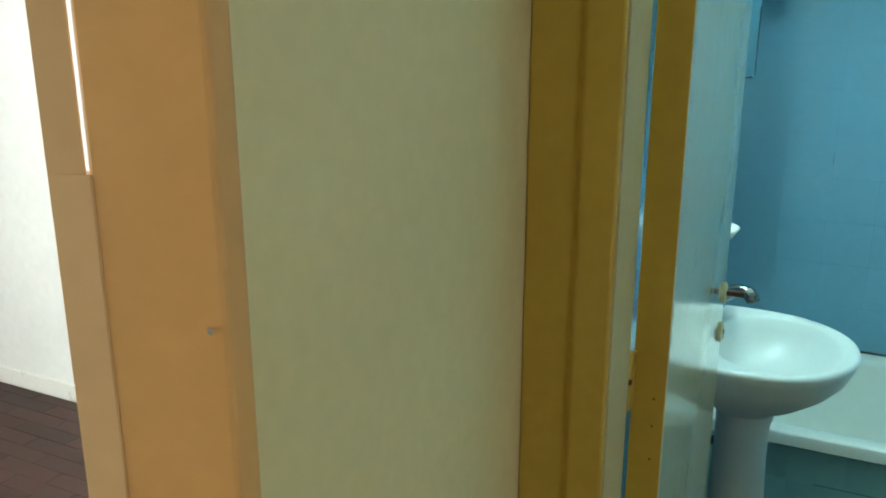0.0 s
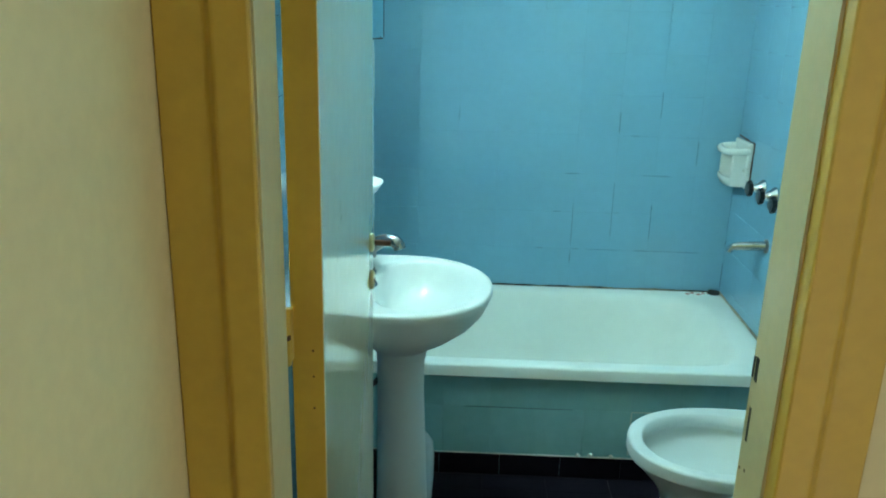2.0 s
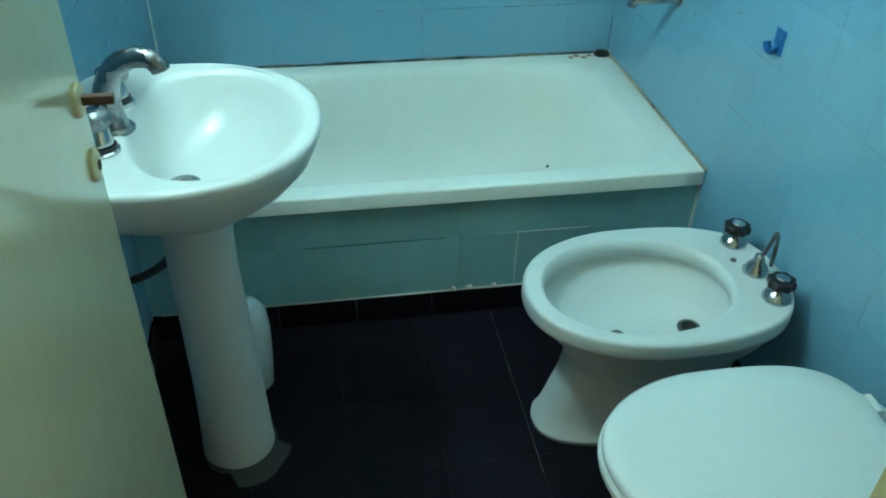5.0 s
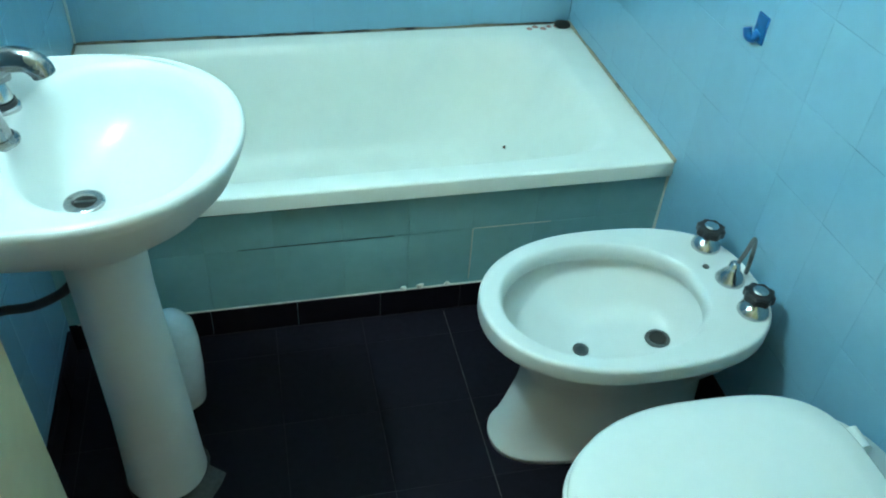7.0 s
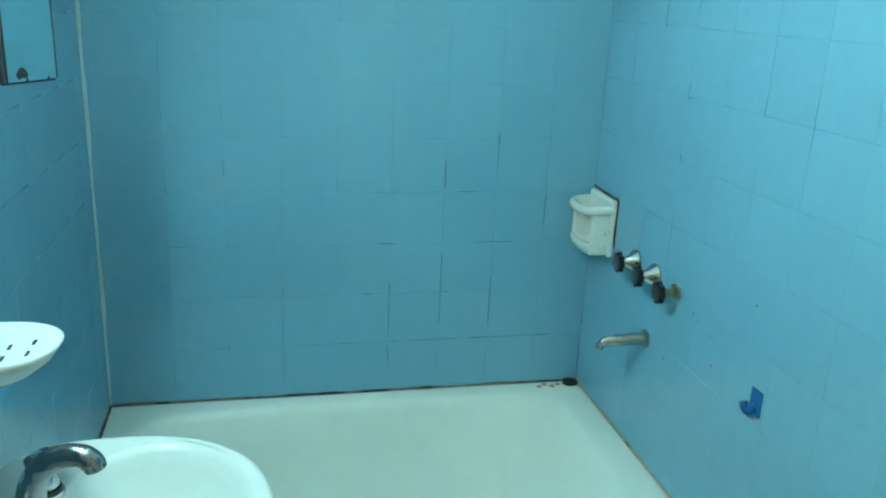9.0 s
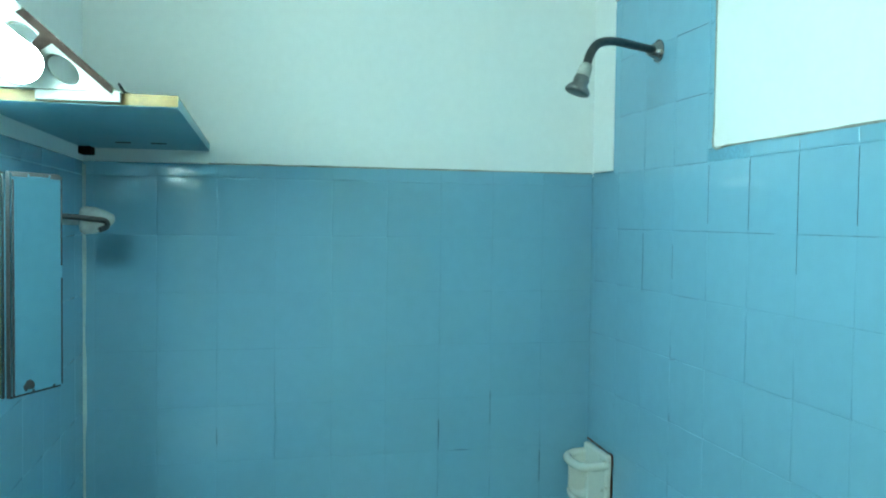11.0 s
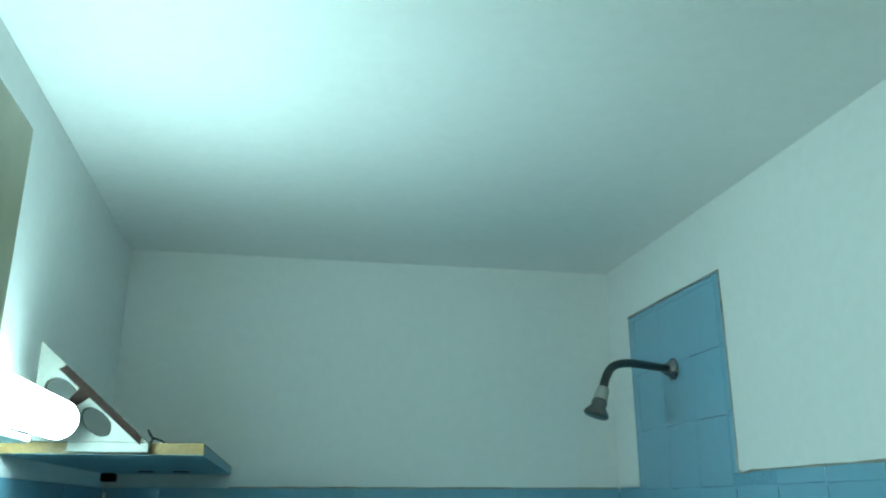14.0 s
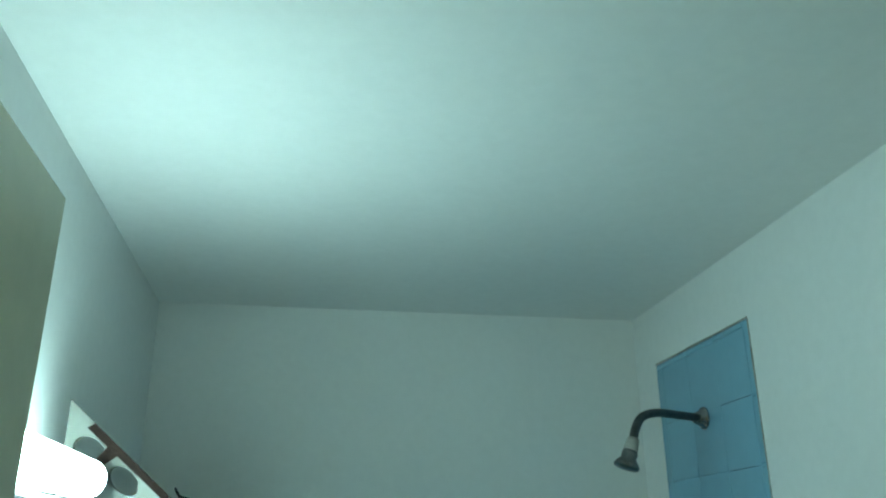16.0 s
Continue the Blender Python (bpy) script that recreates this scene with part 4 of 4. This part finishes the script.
mirror = thing("mirror_cabinet", "old wall mirror with a swung-out side wing, edges corroded black", "mirror", at=(0.05, -1.1, 1.43))
part("body", local(box(0.0, 0.066, -1.40, -0.915, 1.402, 1.747, 0.003), mirror), shelf_blue, mirror, "pale blue painted wooden case")
part("centre_glass", local(boxes((0.0665, 0.0705, -1.398, -0.917, 1.406, 1.744)), mirror), mirror_mat, mirror)
w0, w1 = Vector((0.076, -0.908)), Vector((0.126, -0.818))
wd = (w1 - w0).normalized()
wn2 = Vector((wd.y, -wd.x))
def wing_plan(a, b):
    return [w0 + wn2 * a, w1 + wn2 * a, w1 + wn2 * b, w0 + wn2 * b]
wing = part("wing", local(profile_bar([(p.x, p.y) for p in wing_plan(-0.008, 0.0)], 1.402, 1.747), mirror), mould, mirror, "narrow swung-out wing")
part("wing_glass", local(profile_bar([(p.x, p.y) for p in wing_plan(0.0005, 0.004)], 1.406, 1.7435), mirror), mirror_mat, wing, "narrow mirror with black spots")
part("decay", local(profile_bar([(p.x, p.y) for p in [w0 + wn2 * 0.004, w0 + wd * 0.004 + wn2 * 0.004, w0 + wd * 0.004 + wn2 * 0.0046, w0 + wn2 * 0.0046]], 1.406, 1.735), mirror), mould, wing, "black desilvered edge")
for f0, f1, z0, z1 in ((0.00, 0.30, 1.7385, 1.7436), (0.38, 0.72, 1.7402, 1.7436), (0.76, 1.0, 1.7380, 1.7436), (0.975, 1.0, 1.60, 1.738), (0.98, 1.0, 1.407, 1.58)):
    p0, p1 = w0.lerp(w1, f0), w0.lerp(w1, f1)
    part("decay", local(profile_bar([(p.x, p.y) for p in (p0 + wn2 * 0.0041, p1 + wn2 * 0.0041, p1 + wn2 * 0.0047, p0 + wn2 * 0.0047)], z0, z1), mirror), mould, wing, "black desilvered edge")
for k in range(8):
    r = random.Random(40 + k)
    p = w0 + wd * (0.027 + 0.005 * (k % 3) if k < 3 else r.uniform(0.004, 0.095)) + wn2 * 0.004
    z = 1.416 + 0.004 * (k % 2) if k < 3 else (1.4075, 1.7420)[k % 2]
    bm = turned([(0, r.uniform(0.0055, 0.0075) if k < 3 else r.uniform(0.002, 0.0035)), (0.0006, 0.002)], (0, 0, 0), "z", 11)
    for v in bm.verts:
        v.co.x *= 1 + 0.5 * noise.noise(v.co * 300 + Vector((k, 0, 0)))
        v.co.y *= 1 + 0.5 * noise.noise(v.co * 300 + Vector((0, k, 0)))
    bmesh.ops.transform(bm, verts=bm.verts, matrix=Matrix.Translation((p.x, p.y, z)) @ Vector((wn2.x, wn2.y, 0)).to_track_quat("Z", "Y").to_matrix().to_4x4())
    part("decay", local(bm, mirror), mould, wing, "black desilvered spot")

soap = thing("soap_shelf", "white ceramic soap holder with drain slots on the wall", "soap dish", at=(0.0, -1.03, 1.05))
part("plate", local(loft([[(x, -1.035 + y, 1.062 + z) for y, z in egg(0, 0, -0.078, 0.078, 0.050, 3, 3, 40)] for x in (0.0, 0.010)] + [[(0.014, -1.035 + y, 1.062 + z) for y, z in egg(0, 0, -0.072, 0.072, 0.044, 3, 3, 40)]]), soap), ceramic, soap, smooth=False)
part("tray", local(loft([lift(egg(0.05, -1.035, 0.004, 0.112, 0.060, 4, 2.2, 48), 1.010), lift(egg(0.05, -1.035, 0.002, 0.136, 0.076, 4, 2.2, 48), 1.028), lift(egg(0.05, -1.035, 0.002, 0.151, 0.086, 4, 2.2, 48), 1.050),
                         lift(egg(0.05, -1.035, 0.006, 0.145, 0.080, 4, 2.2, 48), 1.051), lift(egg(0.05, -1.035, 0.010, 0.126, 0.068, 4, 2.2, 48), 1.038)]), soap), ceramic, soap, smooth=True)
for x, y in ((0.075, -1.06), (0.075, -1.02), (0.105, -1.045), (0.105, -1.005)):
    part("slot", local(boxes((x - 0.0025, x + 0.0025, y - 0.009, y + 0.009, 1.0375, 1.0386), bevel=0.0005), soap), dark_hole, soap)

rail = thing("towel_rail_holder", "grey glazed ceramic rail holder with a dark metal hook", "holder", at=(0.0, -0.29, 1.67))
part("rod", local(tube([(0.0, -0.29, 1.672), (0.06, -0.29, 1.671)], 0.012, 14), rail), glass_grey, rail, smooth=True)
part("base", local(loft([[(x, -0.29 + y, z0 + z) for y, z in egg(0, 0, -h, h, h * 1.12, p, p, 32)] for x, z0, h, p in
                         ((0.050, 1.671, 0.014, 2.4), (0.054, 1.671, 0.025, 3), (0.062, 1.671, 0.029, 3), (0.085, 1.671, 0.027, 3), (0.105, 1.672, 0.019, 2.4), (0.118, 1.674, 0.012, 2), (0.124, 1.675, 0.006, 2))]), rail), glass_grey, rail, smooth=True)
part("hook", local(tube([(0.02, -0.335, 1.680), (0.05, -0.335, 1.678), (0.085, -0.330, 1.674), (0.108, -0.318, 1.670), (0.112, -0.315, 1.658), (0.098, -0.325, 1.650)], 0.0065, 10), rail), chrome_dark, rail, smooth=True)

# ---- next room: socket and cable ----
sock = thing("wall_socket", "white plastic wall socket low on the scuffed wall", "socket", at=(-1.76, ROOM_N, 0.34))
part("plate", local(box(-1.81, -1.70, ROOM_N - 0.010, ROOM_N, 0.308, 0.372, 0.003), sock), white_trim, sock)
part("slot", local(boxes((-1.778, -1.770, ROOM_N - 0.0112, ROOM_N - 0.010, 0.332, 0.348), (-1.760, -1.752, ROOM_N - 0.0112, ROOM_N - 0.010, 0.332, 0.348)), sock), dark_hole, sock)
cab = thing("wall_cable", "thin white cable running down from the socket", "cable", at=(-1.86, ROOM_N, 0.2))
part("cable", local(tube([(-1.76, ROOM_N - 0.004, 0.309), (-1.84, ROOM_N - 0.004, 0.307), (-1.875, ROOM_N - 0.004, 0.292), (-1.890, ROOM_N - 0.004, 0.24), (-1.897, ROOM_N - 0.004, 0.16), (-1.902, ROOM_N - 0.004, 0.08)], 0.0035, 8), cab), white_trim, cab, smooth=True)
for x in (-2.072, -1.986):
    tagged(finish("wall_hole", turned([(0, 0.009), (-0.001, 0.008)], (x, ROOM_N + 0.0, 0.228), "y", 12), dark_hole), "small dark drilled hole in the wall", "hole")

# ---- window of the next room ----
window = thing("window_1", "white framed window of the next room", "window", kind="structure")
for s in ((-3.36, -3.30, -4.1, -4.05, 0.95, 2.15), (-3.36, -3.30, -3.05, -3.0, 0.95, 2.15), (-3.36, -3.30, -4.05, -3.05, 0.95, 1.0), (-3.36, -3.30, -4.05, -3.05, 2.10, 2.15)):
    part("frame", boxes(s), white_trim, window)

# ---- tiles, planks ----
cache = {}


SLAB, PILLOW = (-0.00025, 0.0007, -0.00008, 0.0018), ((0, -0.0006), (0.0005, -0.0002), (0.0014, -0.00005), (0.0035, 0))


def piece_mesh(name, w, h, d, cham, mat):
    """A slab, w by h, d thick, its face towards +z and its middle at the origin: pillowed when it is a glazed wall tile, else chamfered."""
    pillow = mat in (tile_blue, tile_teal) and min(w, h) > 0.03
    key = (name, mat.name, round(w, 4), round(h, 4), round(d, 4), cham)
    if key not in cache:
        bm = bmesh.new()
        a, b = w / 2, h / 2
        rows = []
        edge = [(a0, z0 * cham / 0.0006) for a0, z0 in PILLOW] if pillow else ((0, -cham), (cham, SLAB[0]), (cham + SLAB[1], SLAB[2]), (cham + SLAB[3], 0))
        for inset, z in ((0, -d), *edge):
            rows.append([(-a + inset, -b + inset, z), (a - inset, -b + inset, z), (a - inset, b - inset, z), (-a + inset, b - inset, z)])
        loft(rows, cap0=False, bm=bm)
        me = bpy.data.meshes.new(name)
        bmesh.ops.recalc_face_normals(bm, faces=bm.faces)
        bm.to_mesh(me)
        bm.free()
        for p in me.polygons:
            p.use_smooth = pillow and abs(p.normal.z) > 0.3
        me.materials.append(mat)
        cache[key] = me
    return cache[key]


rnd = random.Random(5)
TURN = {"n": Matrix.Rotation(radians(90), 4, "X"), "e": Matrix.Rotation(radians(-90), 4, "Z") @ Matrix.Rotation(radians(90), 4, "X"),
        "w": Matrix.Rotation(radians(90), 4, "Z") @ Matrix.Rotation(radians(90), 4, "X"), "up": Matrix.Identity(4)}


def lay(parent, side, place, u0, u1, v0, v1, joint=0.0009, mat=None, d=T - 0.001, cham=0.0006, tilt=0.16, name="tile"):
    """One piece from u0 to u1 and v0 to v1 on a side; place gives its middle in the world."""
    w, h = u1 - u0 - joint, v1 - v0 - joint
    if w < 0.014 or h < 0.014:
        return
    ob = new(name, piece_mesh(name, w, h, d, cham, mat or tile_blue))
    m = TURN[side]
    wob = Euler((radians(rnd.uniform(-tilt, tilt)), radians(rnd.uniform(-tilt, tilt)), 0)).to_matrix().to_4x4()
    ob.matrix_world = Matrix.Translation(place((u0 + u1) / 2, (v0 + v1) / 2, rnd.uniform(-0.0003, 0.0003))) @ m @ wob
    ob.parent = parent


def cuts(lo, hi, start, step):
    """The stretch from lo to hi, cut on a grid."""
    k = math.ceil((lo - start) / step - 1e-6)
    c = [lo]
    while start + k * step < hi - 1e-6:
        if start + k * step > lo + 1e-6:
            c.append(start + k * step)
        k += 1
    return c + [hi]


def field(parent, side, place, us, vs, **kw):
    for a, b in zip(us, us[1:]):
        for c, d in zip(vs, vs[1:]):
            lay(parent, side, place, a, b, c, d, **kw)


# grout sheets behind the tiles
def sheet(parent, *spec, mat=grout_blue):
    part("grout", boxes(spec), mat, parent)


sheet(wall_north, 0.0, W, 0.0009, T + 0.001, 0.30, TOP - 0.001)
sheet(wall_east, W + 0.0009, W + T + 0.001, -DEEP, 0.0, 0.0, 1.281, mat=grout_pale_blue)
sheet(wall_east, W + 0.0012, W + T + 0.001, -DEEP, 0.0, 1.281, TOP + 0.002, mat=grout_east)
sheet(wall_east, W + 0.0012, W + T + 0.001, -0.648, -0.141, TOP + 0.002, 2.289, mat=grout_east)
sheet(wall_east, W + 0.0012, W + T + 0.001, -DEEP, -0.648, TOP + 0.002, TOP + 0.022, mat=grout_east)
sheet(wall_west, -T - 0.001, -0.0012, -DEEP, 0.0, 0.0, TOP - 0.001)

rows_n = cuts(0.33, 1.7875, 0.565, PITCH) + [TOP]
field(wall_north, "n", lambda u, v, e: (u, e, v), cuts(0.0, W, 0.790 - 6 * PITCH, PITCH), rows_n, joint=0.0006, cham=0.0004, tilt=0.12)
rows_e = cuts(0.08, 1.8155, 1.8155 - 12 * PITCH, PITCH)
cols_e = cuts(0.0, DEEP, 0.633 - 5 * PITCH, PITCH)
low_e = [v for v in rows_e if v < 1.29]
field(wall_east, "e", lambda u, v, e: (W + e * 0.3, -u, v), cols_e, low_e, joint=0.0004, cham=0.0002, tilt=0.05)
field(wall_east, "e", lambda u, v, e: (W + e, -u, v), cols_e, rows_e[len(low_e) - 1:], joint=0.0006, cham=0.0004, tilt=0.12)
field(wall_east, "e", lambda u, v, e: (W - 0.001 + e, -u, v), [c for c in cols_e if c > 0.633], [1.8155, TOP + 0.0235])
field(wall_east, "e", lambda u, v, e: (W + e, -u, v), [0.14, 0.328 - PITCH + 0.0, 0.328, 0.481, 0.626], [1.8155, 1.968, 2.1205, 2.273])
field(wall_east, "e", lambda u, v, e: (W - 0.0015 + e, -u, v), [0.14, 0.328, 0.481, 0.626], [2.273, 2.291], cham=0.004)
field(wall_east, "e", lambda u, v, e: (W - 0.0015 + e, -u, v), [0.626, 0.650], [1.838, 1.968, 2.1205, 2.291], cham=0.005)
rows_w = cuts(0.08, 1.7875, 0.565, PITCH) + [TOP]
field(wall_west, "w", lambda u, v, e: (-e, -u, v), cuts(0.0, DEEP, 0.10, PITCH), rows_w, joint=0.0006, cham=0.0004, tilt=0.12)
field(tub_front, "n", lambda u, v, e: (u, -TUB + 0.016 + e, v), cuts(0.0, W, 0.927 - 6 * PITCH, PITCH), [0.082, 0.249, RIM - 0.038], mat=tile_teal, cham=0.0003, tilt=0.08)
# mould in the joints: from (u, z) to (u, z) on the north and the east wall
mould_north = [(0.790, 0.752, 0.790, 0.58), (0.790, 0.555, 0.790, 0.50), (0.943, 0.84, 0.943, 0.62), (1.095, 0.76, 1.095, 0.61), (1.095, 1.19, 1.095, 1.09), (1.248, 1.01, 1.248, 0.915), (0.715, 0.7175, 0.742, 0.7175),
               (0.793, 0.565, 0.822, 0.565), (0.648, 0.565, 0.68, 0.565), (1.04, 0.565, 1.10, 0.565), (1.17, 0.565, 1.19, 0.565), (0.333, 1.115, 0.333, 1.068), (0.943, 1.115, 0.943, 1.03),
               (0.98, 1.0225, 1.03, 1.0225), (1.05, 0.87, 1.16, 0.87), (0.75, 0.87, 0.80, 0.87), (0.95, 0.7175, 0.97, 0.7175), (0.85, 0.565, 1.0, 0.565), (1.11, 0.565, 1.16, 0.565), (1.20, 0.565, 1.30, 0.565)]
mould_east = [(0.328, 1.655, 0.328, 1.505), (0.481, 1.63, 0.481, 1.548), (0.328, 1.5105, 0.36, 1.5105), (0.515, 1.5105, 0.61, 1.5105), (0.481, 1.39, 0.481, 1.35), (0.485, 1.358, 0.505, 1.358), (0.481, 1.226, 0.481, 1.203),
              (0.481, 1.07, 0.481, 1.0), (0.645, 1.053, 0.665, 1.053), (0.633, 0.89, 0.633, 0.875), (0.20, 1.663, 0.37, 1.663), (0.50, 1.663, 0.87, 1.663), (0.95, 1.663, 1.14, 1.663), (0.633, 1.81, 0.633, 1.68),
              (0.7855, 1.81, 0.7855, 1.67), (0.938, 1.81, 0.938, 1.59), (1.0905, 1.81, 1.0905, 1.68), (0.49, 1.8155, 0.62, 1.8155), (0.48, 2.1205, 0.62, 2.1205), (0.50, 1.968, 0.62, 1.968)]


def mould_strips(lines, to_world, seed, wide=1.0):
    bm = bmesh.new()
    r = random.Random(seed)
    for u0, z0, u1, z1 in lines:
        n = max(2, int(math.hypot(u1 - u0, z1 - z0) / 0.012))
        left, right = [], []
        for k in range(n + 1):
            t = k / n
            u, z = u0 + (u1 - u0) * t, z0 + (z1 - z0) * t
            h = wide * r.uniform(0.00025, 0.0009) * (0.4 if k in (0, n) else 1)
            du, dz = (h, 0) if abs(z1 - z0) > abs(u1 - u0) else (0, h)
            left.append((u - du, z - dz))
            right.append((u + du, z + dz))
        for k in range(n):
            ring0 = [to_world(*left[k], 0), to_world(*right[k], 0), to_world(*right[k], 0.0012), to_world(*left[k], 0.0012)]
            ring1 = [to_world(*left[k + 1], 0), to_world(*right[k + 1], 0), to_world(*right[k + 1], 0.0012), to_world(*left[k + 1], 0.0012)]
            loft([ring0, ring1], bm=bm)
    return bm


part("mould", mould_strips(mould_north, lambda u, z, d: (u, 0.0010 - d, z), 1), mould, wall_north, "black mould along tile joints")
part("mould", mould_strips(mould_east, lambda u, z, d: (W + 0.0010 - d, -u, z), 2, 0.55), mould, wall_east, "black mould along tile joints")
# black skirting and floor
field(tub_front, "n", lambda u, v, e: (u, -TUB + 0.011 + e, v), cuts(0.0, W, 0.509 - 0.4, 0.2), [0.0, 0.078], mat=tile_black, d=0.012, cham=0.002, name="skirting_tile")
field(wall_east, "e", lambda u, v, e: (W - 0.006 + e, -u, v), cuts(TUB, DEEP, 0.9, 0.2), [0.0, 0.078], mat=tile_black, d=0.012, cham=0.002, name="skirting_tile")
field(wall_west, "w", lambda u, v, e: (0.006 - e, -u, v), cuts(TUB, DEEP, 0.9, 0.2), [0.0, 0.078], mat=tile_black, d=0.012, cham=0.002, name="skirting_tile")
field(floor, "up", lambda u, v, e: (u, v, e), cuts(0.0, W, 0.868 - 0.83, 0.2075), cuts(-DEEP - 0.1, -TUB + 0.012, -1.04 - 1.245, 0.2075), mat=tile_black, joint=0.0012, d=0.005, cham=0.0004, tilt=0.05)

# parquet of the next room: short staggered strips; those past the near stretch are one mesh
rest = []
for r in range(46):
    v0 = -4.30 + r * 0.073
    v1 = min(v0 + 0.073, ROOM_N)
    off = (r * 0.137) % 0.29
    for c in range(-1, 16):
        u0, u1 = max(-3.28, -3.28 + c * 0.29 + off), min(-3.28 + (c + 1) * 0.29 + off, -0.09 if v0 > -4.2 else 1.1)
        if u1 - u0 < 0.02:
            continue
        if -2.95 < (u0 + u1) / 2 < -0.9 and v0 > -2.15:
            lay(floor_room, "up", lambda u, v, e: (u, v, e - 0.001), u0, u1, v0, v1, joint=0.0015, mat=parquet, d=0.010, cham=0.001, tilt=0.15, name="plank")
        else:
            rest.append((u0 + 0.0007, u1 - 0.0007, v0 + 0.0007, v1 - 0.0007, -0.011, -0.001))
rest.append((-0.088, RIGHT, -4.3, SOUTH - 0.002, -0.011, -0.001))
vv, ff = [], []
for x0, x1, y0, y1, z0, z1 in rest:
    n = len(vv)
    vv += [(x0, y0, z1), (x1, y0, z1), (x1, y1, z1), (x0, y1, z1), (x0, y0, z0), (x1, y0, z0), (x1, y1, z0), (x0, y1, z0)]
    ff += [(n, n + 1, n + 2, n + 3), (n, n + 4, n + 5, n + 1), (n + 1, n + 5, n + 6, n + 2), (n + 2, n + 6, n + 7, n + 3), (n + 3, n + 7, n + 4, n)]
me = bpy.data.meshes.new("planks")
me.from_pydata(vv, [], ff)
me.materials.append(parquet)
pl = new("planks", me)
pl.parent = floor_room
tagged(pl, "worn parquet strips", kind="stuff")
